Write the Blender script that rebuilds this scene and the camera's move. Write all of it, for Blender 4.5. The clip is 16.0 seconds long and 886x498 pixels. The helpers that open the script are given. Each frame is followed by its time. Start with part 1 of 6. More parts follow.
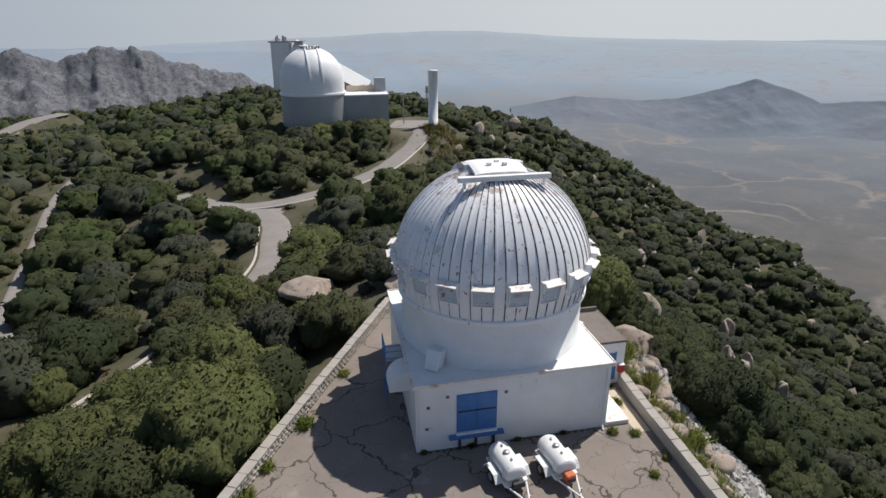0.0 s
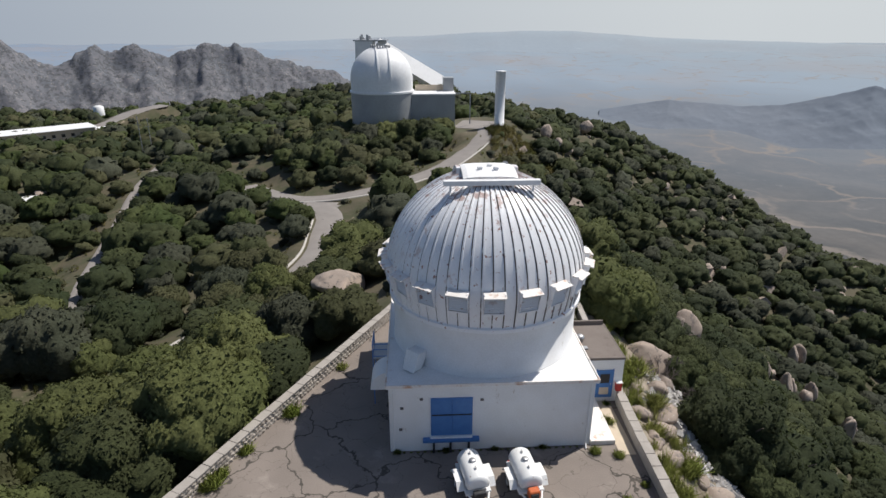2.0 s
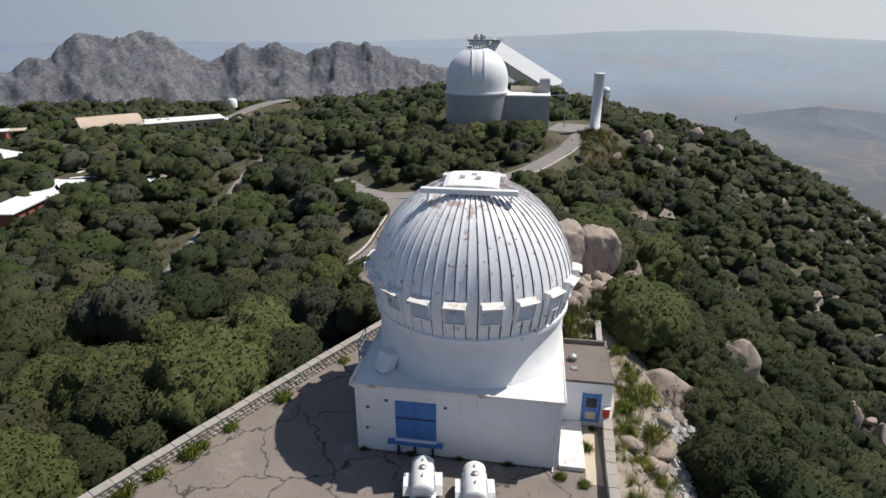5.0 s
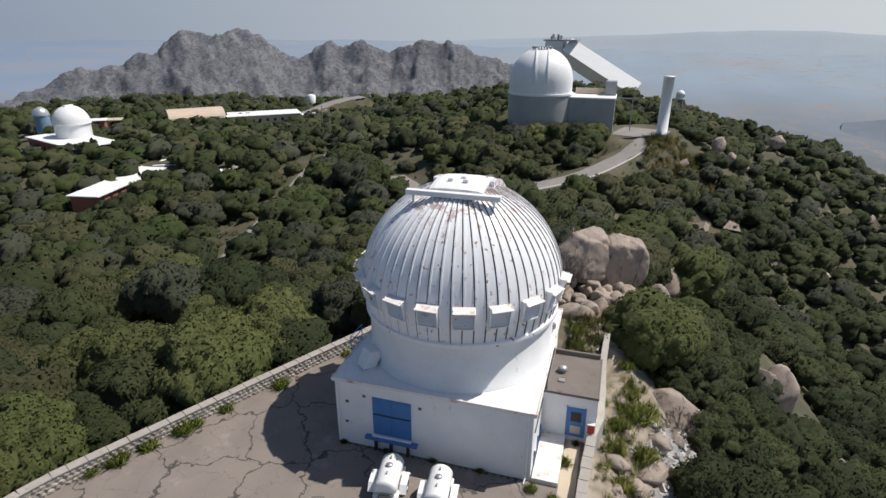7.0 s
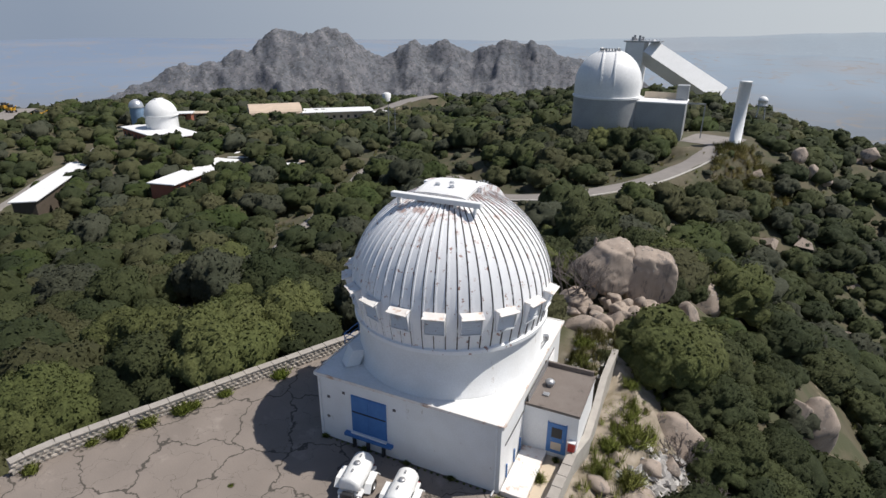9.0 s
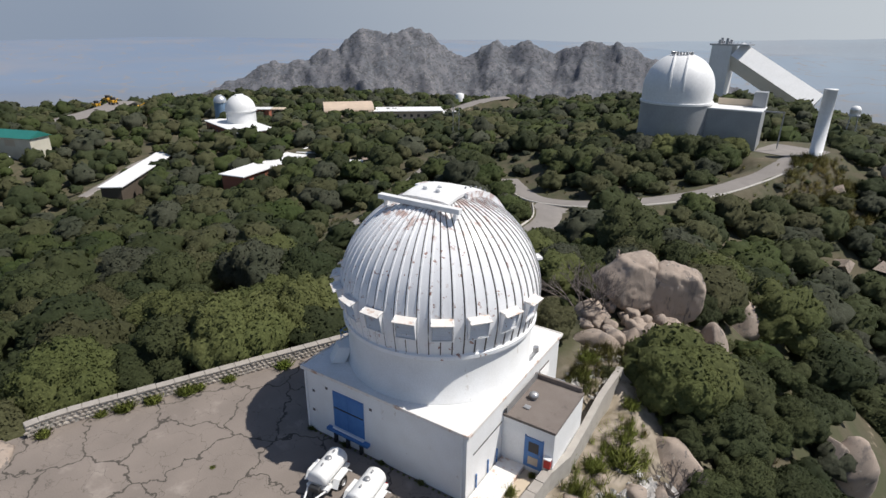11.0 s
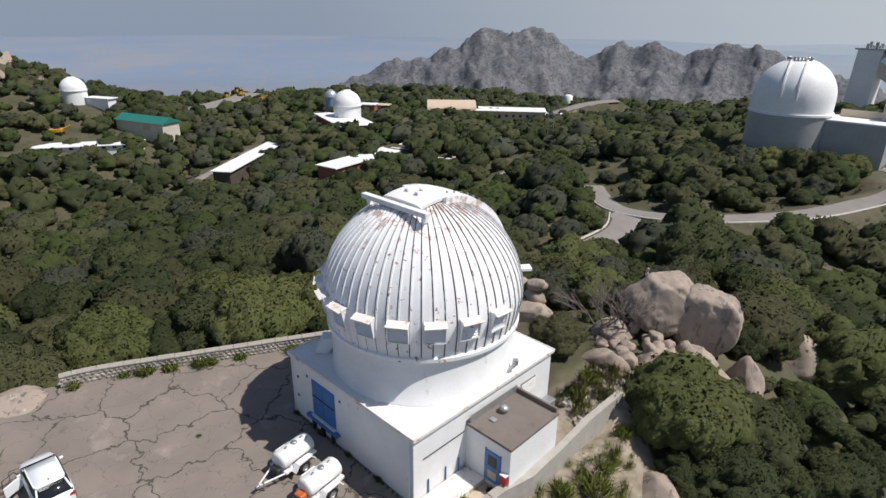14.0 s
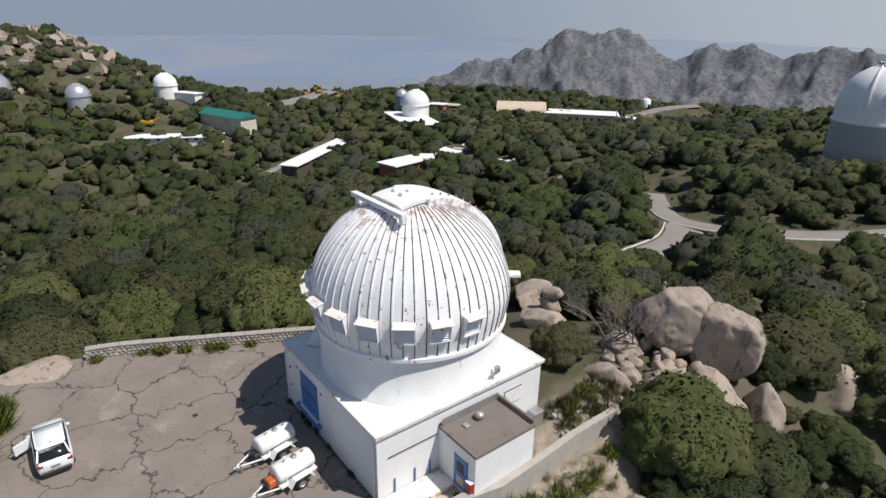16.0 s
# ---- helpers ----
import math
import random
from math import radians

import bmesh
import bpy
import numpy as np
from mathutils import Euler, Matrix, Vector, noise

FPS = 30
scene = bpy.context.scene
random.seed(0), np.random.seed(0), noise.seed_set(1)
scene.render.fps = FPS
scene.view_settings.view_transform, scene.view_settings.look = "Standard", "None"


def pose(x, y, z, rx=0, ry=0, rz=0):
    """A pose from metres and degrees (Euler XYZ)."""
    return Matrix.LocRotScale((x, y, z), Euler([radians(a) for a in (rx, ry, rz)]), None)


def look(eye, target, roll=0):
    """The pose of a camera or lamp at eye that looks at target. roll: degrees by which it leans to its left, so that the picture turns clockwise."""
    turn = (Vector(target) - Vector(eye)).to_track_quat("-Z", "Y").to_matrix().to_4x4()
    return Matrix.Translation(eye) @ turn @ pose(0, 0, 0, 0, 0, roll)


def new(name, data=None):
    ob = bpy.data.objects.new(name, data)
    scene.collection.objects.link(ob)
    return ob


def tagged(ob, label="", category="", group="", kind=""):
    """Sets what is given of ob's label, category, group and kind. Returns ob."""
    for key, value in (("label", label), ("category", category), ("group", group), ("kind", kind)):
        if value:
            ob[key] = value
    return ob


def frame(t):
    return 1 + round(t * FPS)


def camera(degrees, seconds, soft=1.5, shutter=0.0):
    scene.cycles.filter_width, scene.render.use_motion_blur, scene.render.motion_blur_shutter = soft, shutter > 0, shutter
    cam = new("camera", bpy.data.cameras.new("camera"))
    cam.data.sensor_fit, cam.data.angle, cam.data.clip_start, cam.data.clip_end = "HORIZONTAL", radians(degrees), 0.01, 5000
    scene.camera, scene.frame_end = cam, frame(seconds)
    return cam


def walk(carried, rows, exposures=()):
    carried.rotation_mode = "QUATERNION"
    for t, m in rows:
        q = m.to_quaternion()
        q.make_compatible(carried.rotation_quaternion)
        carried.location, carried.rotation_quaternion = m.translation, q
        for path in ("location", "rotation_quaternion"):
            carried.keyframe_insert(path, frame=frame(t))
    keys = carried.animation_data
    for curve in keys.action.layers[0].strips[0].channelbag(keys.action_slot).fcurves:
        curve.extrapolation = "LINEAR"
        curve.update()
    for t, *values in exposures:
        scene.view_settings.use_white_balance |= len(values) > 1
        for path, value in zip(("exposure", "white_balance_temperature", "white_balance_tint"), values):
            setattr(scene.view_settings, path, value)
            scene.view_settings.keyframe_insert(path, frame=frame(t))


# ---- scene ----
cam = camera(74.9, 16.0)
PATH = [
    (0, (-9.845, -33.526, 23.977), (-9.479, -31.7, 23.246), -0.3),
    (0.5, (-8.47, -33.73, 23.953), (-8.172, -31.892, 23.222), -0.3),
    (1, (-7.07, -33.913, 23.967), (-6.839, -32.066, 23.237), -0.2),
    (1.5, (-5.683, -34.043, 24.013), (-5.519, -32.189, 23.282), -0.1),
    (2, (-4.294, -34.108, 24.108), (-4.198, -32.249, 23.377), -0.0),
    (2.5, (-2.868, -34.193, 24.28), (-2.84, -32.331, 23.549), -0.0),
    (3, (-1.474, -34.226, 24.431), (-1.513, -32.366, 23.698), -0.1),
    (3.5, (-0.173, -34.19, 24.534), (-0.275, -32.332, 23.801), -0.1),
    (4, (1.125, -34.07, 24.557), (0.96, -32.217, 23.824), -0.1),
    (6.5, (7.605, -32.813, 24.711), (7.126, -31.016, 23.975), -0.0),
    (7, (8.904, -32.502, 24.796), (8.364, -30.723, 24.059), 0.1),
    (7.5, (10.203, -32.107, 24.841), (9.601, -30.348, 24.103), 0.1),
    (8, (11.47, -31.591, 24.887), (10.807, -29.854, 24.15), 0.1),
    (8.5, (12.694, -30.994, 24.964), (11.971, -29.281, 24.225), 0.2),
    (9, (13.846, -30.395, 25.028), (13.066, -28.708, 24.289), 0.3),
    (9.5, (14.992, -29.805, 25.08), (14.156, -28.146, 24.341), 0.3),
    (12, (20.542, -26.148, 25.412), (19.436, -24.656, 24.671), 0.6),
    (12.5, (21.523, -25.354, 25.473), (20.369, -23.899, 24.73), 0.6),
    (13, (22.483, -24.539, 25.512), (21.282, -23.124, 24.768), 0.8),
    (13.5, (23.479, -23.694, 25.583), (22.231, -22.32, 24.838), 0.8),
    (14, (24.455, -22.775, 25.615), (23.161, -21.445, 24.869), 0.8),
    (14.5, (25.382, -21.838, 25.67), (24.044, -20.552, 24.924), 0.9),
    (15, (26.282, -20.793, 25.695), (24.9, -19.554, 24.949), 0.9),
    (15.5, (27.135, -19.746, 25.724), (25.712, -18.556, 24.977), 0.9),
    (16, (27.984, -18.675, 25.758), (26.521, -17.535, 25.01), 0.9),
]
walk(cam, [(t, look(eye, target, roll)) for t, eye, target, roll in PATH])

# ---- world and sun ----
SUN_EL, SUN_AZ = radians(58), radians(30)     # azimuth from +x towards +y
world = bpy.data.worlds.new("world")
scene.world = world
world.use_nodes = True
wn, wl = world.node_tree.nodes, world.node_tree.links
sky = wn.new("ShaderNodeTexSky")
sky.sky_type, sky.sun_disc = "NISHITA", False
sky.sun_elevation, sky.sun_rotation = SUN_EL, radians(90) - SUN_AZ
sky.altitude, sky.air_density, sky.dust_density, sky.ozone_density = 600, 1.0, 1.2, 1.0
# summer haze over the horizon, paler towards the sun's side
SKY = 0.078
coord = wn.new("ShaderNodeTexCoord")
sunward = wn.new("ShaderNodeVectorMath")
sunward.operation = "DOT_PRODUCT"
sunward.inputs[1].default_value = (math.cos(SUN_AZ), math.sin(SUN_AZ), 0)
wl.new(coord.outputs["Generated"], sunward.inputs[0])
pale = wn.new("ShaderNodeMapRange")
pale.inputs[1].default_value, pale.inputs[2].default_value = -0.45, 0.85
wl.new(sunward.outputs["Value"], pale.inputs[0])
tone = wn.new("ShaderNodeMix")
tone.data_type = "RGBA"
tone.inputs[6].default_value = (0.25 / SKY, 0.305 / SKY, 0.40 / SKY, 1)
tone.inputs[7].default_value = (0.60 / SKY, 0.64 / SKY, 0.67 / SKY, 1)
wl.new(pale.outputs[0], tone.inputs[0])
apart = wn.new("ShaderNodeSeparateXYZ")
wl.new(coord.outputs["Generated"], apart.inputs[0])
low = wn.new("ShaderNodeMapRange")
low.inputs[1].default_value, low.inputs[2].default_value, low.inputs[3].default_value, low.inputs[4].default_value = 0.02, 0.30, 0.95, 0.0
wl.new(apart.outputs["Z"], low.inputs[0])
haze = wn.new("ShaderNodeMix")
haze.data_type = "RGBA"
wl.new(low.outputs[0], haze.inputs[0]), wl.new(sky.outputs[0], haze.inputs[6]), wl.new(tone.outputs[2], haze.inputs[7])
wl.new(haze.outputs[2], wn["Background"].inputs[0])
wn["Background"].inputs[1].default_value = SKY
sun = new("sun", bpy.data.lights.new("sun", "SUN"))
sun.data.energy, sun.data.angle, sun.data.color = 4.5, radians(0.53), (1.0, 0.955, 0.89)
sun.matrix_world = look((0, 0, 0), (-math.cos(SUN_EL) * math.cos(SUN_AZ), -math.cos(SUN_EL) * math.sin(SUN_AZ), -math.sin(SUN_EL)))
scene.view_settings.exposure = 0.05


# ---- materials ----
def mat(name, base, rough=0.7, metal=0.0, second=None, amount=0.5, scale=3.0, fine=40.0, bump=0.15, per_object=0.0, per_island=0.0, coat=0.0):
    """A painted, stony or earthen surface: two colours mixed by coarse noise, fine grain and relief."""
    m = bpy.data.materials.new(name)
    m.use_nodes = True
    n, l = m.node_tree.nodes, m.node_tree.links
    b = n["Principled BSDF"]
    b.inputs["Roughness"].default_value, b.inputs["Metallic"].default_value = rough, metal
    b.inputs["Coat Weight"].default_value = coat
    geo = n.new("ShaderNodeNewGeometry")
    tex = n.new("ShaderNodeTexCoord")
    coarse = n.new("ShaderNodeTexNoise")
    coarse.inputs["Scale"].default_value, coarse.inputs["Detail"].default_value = scale, 6
    grain = n.new("ShaderNodeTexNoise")
    grain.inputs["Scale"].default_value, grain.inputs["Detail"].default_value = fine, 3
    for t in (coarse, grain):
        l.new(geo.outputs["Position"], t.inputs["Vector"])
    ramp = n.new("ShaderNodeMapRange")
    ramp.inputs[1].default_value, ramp.inputs[2].default_value = 0.38, 0.66
    l.new(coarse.outputs[0], ramp.inputs[0])
    mix = n.new("ShaderNodeMix")
    mix.data_type = "RGBA"
    second = second or tuple(c * 0.75 for c in base)
    mix.inputs[6].default_value, mix.inputs[7].default_value = (*base, 1), (*[a + (c - a) * amount for a, c in zip(base, second)], 1)
    l.new(ramp.outputs[0], mix.inputs[0])
    hsv = n.new("ShaderNodeHueSaturation")
    l.new(mix.outputs[2], hsv.inputs["Color"])
    val = n.new("ShaderNodeMapRange")
    val.inputs[3].default_value, val.inputs[4].default_value = 0.86, 1.12
    l.new(grain.outputs[0], val.inputs[0])
    last = val.outputs[0]
    for source, width in (("obj", per_object), ("isl", per_island)):
        if width:
            src = n.new("ShaderNodeObjectInfo").outputs["Random"] if source == "obj" else geo.outputs["Random Per Island"]
            r = n.new("ShaderNodeMapRange")
            r.inputs[3].default_value, r.inputs[4].default_value = 1 - width, 1 + width
            l.new(src, r.inputs[0])
            mul = n.new("ShaderNodeMath")
            mul.operation = "MULTIPLY"
            l.new(last, mul.inputs[0]), l.new(r.outputs[0], mul.inputs[1])
            last = mul.outputs[0]
    l.new(last, hsv.inputs["Value"])
    l.new(hsv.outputs[0], b.inputs["Base Color"])
    if bump:
        bp = n.new("ShaderNodeBump")
        bp.inputs["Strength"].default_value, bp.inputs["Distance"].default_value = bump, 0.05
        l.new(grain.outputs[0], bp.inputs["Height"])
        l.new(bp.outputs[0], b.inputs["Normal"])
    m["color_out"] = hsv.name
    return m


def stained(m, colour, scale, low, high, stretch=(1, 1, 1), detail=8.0):
    """Adds patches of another colour (rust, dirt, bare spots) to a material of mat()."""
    n, l = m.node_tree.nodes, m.node_tree.links
    b = n["Principled BSDF"]
    before = b.inputs["Base Color"].links[0].from_socket
    geo = n.new("ShaderNodeNewGeometry")
    vm = n.new("ShaderNodeVectorMath")
    vm.operation = "MULTIPLY"
    vm.inputs[1].default_value = stretch
    l.new(geo.outputs["Position"], vm.inputs[0])
    no = n.new("ShaderNodeTexNoise")
    no.inputs["Scale"].default_value, no.inputs["Detail"].default_value, no.inputs["Roughness"].default_value = scale, detail, 0.65
    l.new(vm.outputs[0], no.inputs["Vector"])
    r = n.new("ShaderNodeMapRange")
    r.inputs[1].default_value, r.inputs[2].default_value = low, high
    l.new(no.outputs[0], r.inputs[0])
    mix = n.new("ShaderNodeMix")
    mix.data_type = "RGBA"
    mix.inputs[7].default_value = (*colour, 1)
    l.new(r.outputs[0], mix.inputs[0])
    l.new(before, mix.inputs[6])
    l.new(mix.outputs[2], b.inputs["Base Color"])
    return m


def leafy(name, a, b_, gloss=0.55):
    """Leaves: two greens by leaf, a little light passing through."""
    m = bpy.data.materials.new(name)
    m.use_nodes = True
    n, l = m.node_tree.nodes, m.node_tree.links
    p = n["Principled BSDF"]
    geo, info = n.new("ShaderNodeNewGeometry"), n.new("ShaderNodeObjectInfo")
    no = n.new("ShaderNodeTexNoise")
    no.inputs["Scale"].default_value, no.inputs["Detail"].default_value = 0.11, 4
    l.new(geo.outputs["Position"], no.inputs["Vector"])
    mr = n.new("ShaderNodeMapRange")
    mr.inputs[1].default_value, mr.inputs[2].default_value = 0.35, 0.65
    l.new(no.outputs[0], mr.inputs[0])
    mix = n.new("ShaderNodeMix")
    mix.data_type = "RGBA"
    mix.inputs[6].default_value, mix.inputs[7].default_value = (*a, 1), (*b_, 1)
    l.new(mr.outputs[0], mix.inputs[0])
    hsv = n.new("ShaderNodeHueSaturation")
    v = n.new("ShaderNodeMapRange")
    v.inputs[3].default_value, v.inputs[4].default_value = 0.84, 1.16
    l.new(geo.outputs["Random Per Island"], v.inputs[0])
    o = n.new("ShaderNodeMapRange")
    o.inputs[3].default_value, o.inputs[4].default_value = 0.84, 1.16
    l.new(info.outputs["Random"], o.inputs[0])
    mu = n.new("ShaderNodeMath")
    mu.operation = "MULTIPLY"
    l.new(v.outputs[0], mu.inputs[0]), l.new(o.outputs[0], mu.inputs[1])
    spray = n.new("ShaderNodeTexNoise")
    spray.inputs["Scale"].default_value, spray.inputs["Detail"].default_value, spray.inputs["Roughness"].default_value = 3.2, 6, 0.72
    l.new(geo.outputs["Position"], spray.inputs["Vector"])
    cv = n.new("ShaderNodeMapRange")
    cv.inputs[1].default_value, cv.inputs[2].default_value, cv.inputs[3].default_value, cv.inputs[4].default_value = 0.3, 0.7, 0.62, 1.38
    l.new(spray.outputs[0], cv.inputs[0])
    both = n.new("ShaderNodeMath")
    both.operation = "MULTIPLY"
    l.new(mu.outputs[0], both.inputs[0]), l.new(cv.outputs[0], both.inputs[1])
    l.new(both.outputs[0], hsv.inputs["Value"])
    relief = n.new("ShaderNodeBump")
    relief.inputs["Strength"].default_value, relief.inputs["Distance"].default_value = 0.7, 0.25
    l.new(spray.outputs[0], relief.inputs["Height"])
    l.new(relief.outputs[0], p.inputs["Normal"])
    l.new(mix.outputs[2], hsv.inputs["Color"])
    l.new(hsv.outputs[0], p.inputs["Base Color"])
    p.inputs["Roughness"].default_value, p.inputs["Specular IOR Level"].default_value = gloss, 0.2
    tr = n.new("ShaderNodeBsdfTranslucent")
    l.new(hsv.outputs[0], tr.inputs[0])
    ms = n.new("ShaderNodeMixShader")
    ms.inputs[0].default_value = 0.3
    l.new(p.outputs[0], ms.inputs[1]), l.new(tr.outputs[0], ms.inputs[2])
    l.new(ms.outputs[0], n["Material Output"].inputs[0])
    return m


M_WHITE = stained(mat("white_wall_paint", (0.80, 0.80, 0.80), 0.55, second=(0.72, 0.71, 0.69), scale=0.8, fine=14, bump=0.1),
                  (0.42, 0.36, 0.30), 1.6, 0.66, 0.74, (1, 1, 0.5))
M_ROOF = stained(mat("white_roof_coating", (0.82, 0.82, 0.82), 0.6, second=(0.70, 0.69, 0.66), scale=0.6, fine=9, bump=0.1),
                 (0.55, 0.48, 0.40), 1.1, 0.64, 0.76)
M_DOME = stained(mat("white_dome_panel", (0.87, 0.87, 0.88), 0.34, second=(0.80, 0.80, 0.82), scale=1.2, fine=20, bump=0.04),
                 (0.36, 0.20, 0.16), 2.6, 0.622, 0.645)
M_DOME = stained(M_DOME, (0.58, 0.47, 0.43), 1.1, 0.62, 0.72)
def rusted_crown(m, z0, z1):
    """Red primer showing where the paint has worn off round the top of the dome."""
    n, l = m.node_tree.nodes, m.node_tree.links
    b = n["Principled BSDF"]
    before = b.inputs["Base Color"].links[0].from_socket
    geo, sep = n.new("ShaderNodeNewGeometry"), n.new("ShaderNodeSeparateXYZ")
    l.new(geo.outputs["Position"], sep.inputs[0])
    up = n.new("ShaderNodeMapRange")
    up.inputs[1].default_value, up.inputs[2].default_value, up.inputs[3].default_value, up.inputs[4].default_value = z0, z1, -0.16, 0.07
    l.new(sep.outputs["Z"], up.inputs[0])
    no = n.new("ShaderNodeTexNoise")
    no.inputs["Scale"].default_value, no.inputs["Detail"].default_value, no.inputs["Roughness"].default_value = 1.5, 9, 0.72
    l.new(geo.outputs["Position"], no.inputs["Vector"])
    add = n.new("ShaderNodeMath")
    add.operation = "ADD"
    l.new(up.outputs[0], add.inputs[0]), l.new(no.outputs[0], add.inputs[1])
    r = n.new("ShaderNodeMapRange")
    r.inputs[1].default_value, r.inputs[2].default_value, r.inputs[4].default_value = 0.56, 0.63, 0.8
    l.new(add.outputs[0], r.inputs[0])
    mix = n.new("ShaderNodeMix")
    mix.data_type = "RGBA"
    mix.inputs[7].default_value = (0.42, 0.27, 0.23, 1)
    l.new(r.outputs[0], mix.inputs[0]), l.new(before, mix.inputs[6]), l.new(mix.outputs[2], b.inputs["Base Color"])
    return m


M_DOME = rusted_crown(M_DOME, 12.2, 15.2)
M_RUST = stained(mat("rusty_white_paint", (0.78, 0.75, 0.72), 0.6, second=(0.70, 0.62, 0.55), scale=2, fine=20), (0.50, 0.30, 0.20), 1.5, 0.55, 0.66)
M_SEAM = mat("dark_seam", (0.10, 0.09, 0.09), 0.8, second=(0.25, 0.2, 0.18), scale=3)
M_BLUE = stained(mat("blue_door_paint", (0.055, 0.17, 0.42), 0.5, second=(0.08, 0.22, 0.48), scale=2, fine=20), (0.25, 0.30, 0.36), 3, 0.64, 0.75)
M_GREYSTEEL = mat("grey_drum_steel", (0.36, 0.37, 0.38), 0.5, 0.2, second=(0.30, 0.31, 0.32), scale=0.4, fine=3)
M_SILVER = mat("silver_dome_metal", (0.62, 0.64, 0.67), 0.35, 0.6, second=(0.5, 0.52, 0.55), scale=0.8)
M_FARWHITE = mat("white_far_paint", (0.82, 0.82, 0.82), 0.5, second=(0.74, 0.74, 0.73), scale=0.25, fine=2, bump=0.02)
M_BRICK = mat("red_brick", (0.34, 0.12, 0.07), 0.8, second=(0.26, 0.10, 0.07), scale=2, fine=6)
M_GREENROOF = mat("green_metal_roof", (0.03, 0.20, 0.17), 0.45, 0.2, second=(0.04, 0.24, 0.2), scale=0.5)
M_TAN = mat("tan_stucco", (0.55, 0.46, 0.35), 0.8, second=(0.48, 0.40, 0.31), scale=0.5)
M_ASPHALT = stained(mat("pale_old_asphalt", (0.255, 0.232, 0.215), 0.9, second=(0.19, 0.172, 0.16), scale=0.35, fine=8, bump=0.2), (0.12, 0.11, 0.105), 0.6, 0.62, 0.75)
M_KERB = mat("pale_kerb_concrete", (0.52, 0.49, 0.45), 0.85, scale=1)
M_STONE = mat("wall_stone", (0.36, 0.32, 0.28), 0.9, second=(0.28, 0.25, 0.22), scale=4, fine=25, bump=0.4, per_object=0.3)
M_MORTAR = mat("wall_mortar", (0.42, 0.39, 0.35), 0.95, second=(0.33, 0.30, 0.27), scale=2, fine=25, bump=0.4)
M_CAP = stained(mat("wall_cap_concrete", (0.38, 0.345, 0.31), 0.9, second=(0.29, 0.265, 0.235), scale=1.5, fine=20, bump=0.3), (0.28, 0.25, 0.22), 2.4, 0.58, 0.7)
M_BOULDER = stained(stained(mat("granite_boulder", (0.38, 0.305, 0.25), 0.92, second=(0.28, 0.235, 0.20), scale=0.6, fine=14, bump=0.8), (0.17, 0.145, 0.13), 0.8, 0.54, 0.68, (1, 1, 0.35)), (0.48, 0.44, 0.38), 2.2, 0.62, 0.70)
M_BOULDER = stained(M_BOULDER, (0.15, 0.13, 0.12), 1.7, 0.58, 0.64, (1, 1, 0.3))
M_RUBBLE = mat("grey_rubble", (0.46, 0.44, 0.42), 0.9, second=(0.28, 0.26, 0.25), scale=3, fine=15, bump=0.4, per_island=0.3)
M_BARK = mat("dark_bark", (0.09, 0.07, 0.055), 0.95, second=(0.14, 0.12, 0.10), scale=6)
M_DEADWOOD = mat("grey_dead_wood", (0.20, 0.17, 0.155), 0.95, second=(0.13, 0.11, 0.10), scale=6)
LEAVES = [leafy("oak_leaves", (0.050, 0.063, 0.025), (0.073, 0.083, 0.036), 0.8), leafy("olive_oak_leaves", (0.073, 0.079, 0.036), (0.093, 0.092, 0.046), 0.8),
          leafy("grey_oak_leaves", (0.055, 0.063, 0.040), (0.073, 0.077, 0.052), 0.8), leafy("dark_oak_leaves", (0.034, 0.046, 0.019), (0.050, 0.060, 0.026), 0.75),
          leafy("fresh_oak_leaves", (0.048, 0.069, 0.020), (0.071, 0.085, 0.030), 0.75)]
# yellowish leaves with sunlit brightness put into the colour, kept off the steep side
M_SUNLIT = leafy("sunlit_yellowish_oak_leaves", (0.098, 0.115, 0.040), (0.122, 0.132, 0.050), 0.8)
M_LEAF_DRY = leafy("scrub_leaves", (0.045, 0.058, 0.022), (0.088, 0.086, 0.040), 0.85)
M_GRASS = leafy("weed_leaves", (0.17, 0.23, 0.04), (0.27, 0.28, 0.085), 0.85)
M_RUBBER = mat("black_rubber", (0.02, 0.02, 0.02), 0.8, bump=0.1)
M_STEEL = mat("bare_steel", (0.45, 0.45, 0.46), 0.45, 0.7, scale=5)
M_DARK = mat("dark_plastic", (0.03, 0.03, 0.032), 0.5)
M_TAR = stained(mat("brown_tar_roofing", (0.165, 0.138, 0.122), 0.95, second=(0.20, 0.172, 0.155), scale=1.0, fine=18, bump=0.3), (0.11, 0.093, 0.083), 1.4, 0.58, 0.72)


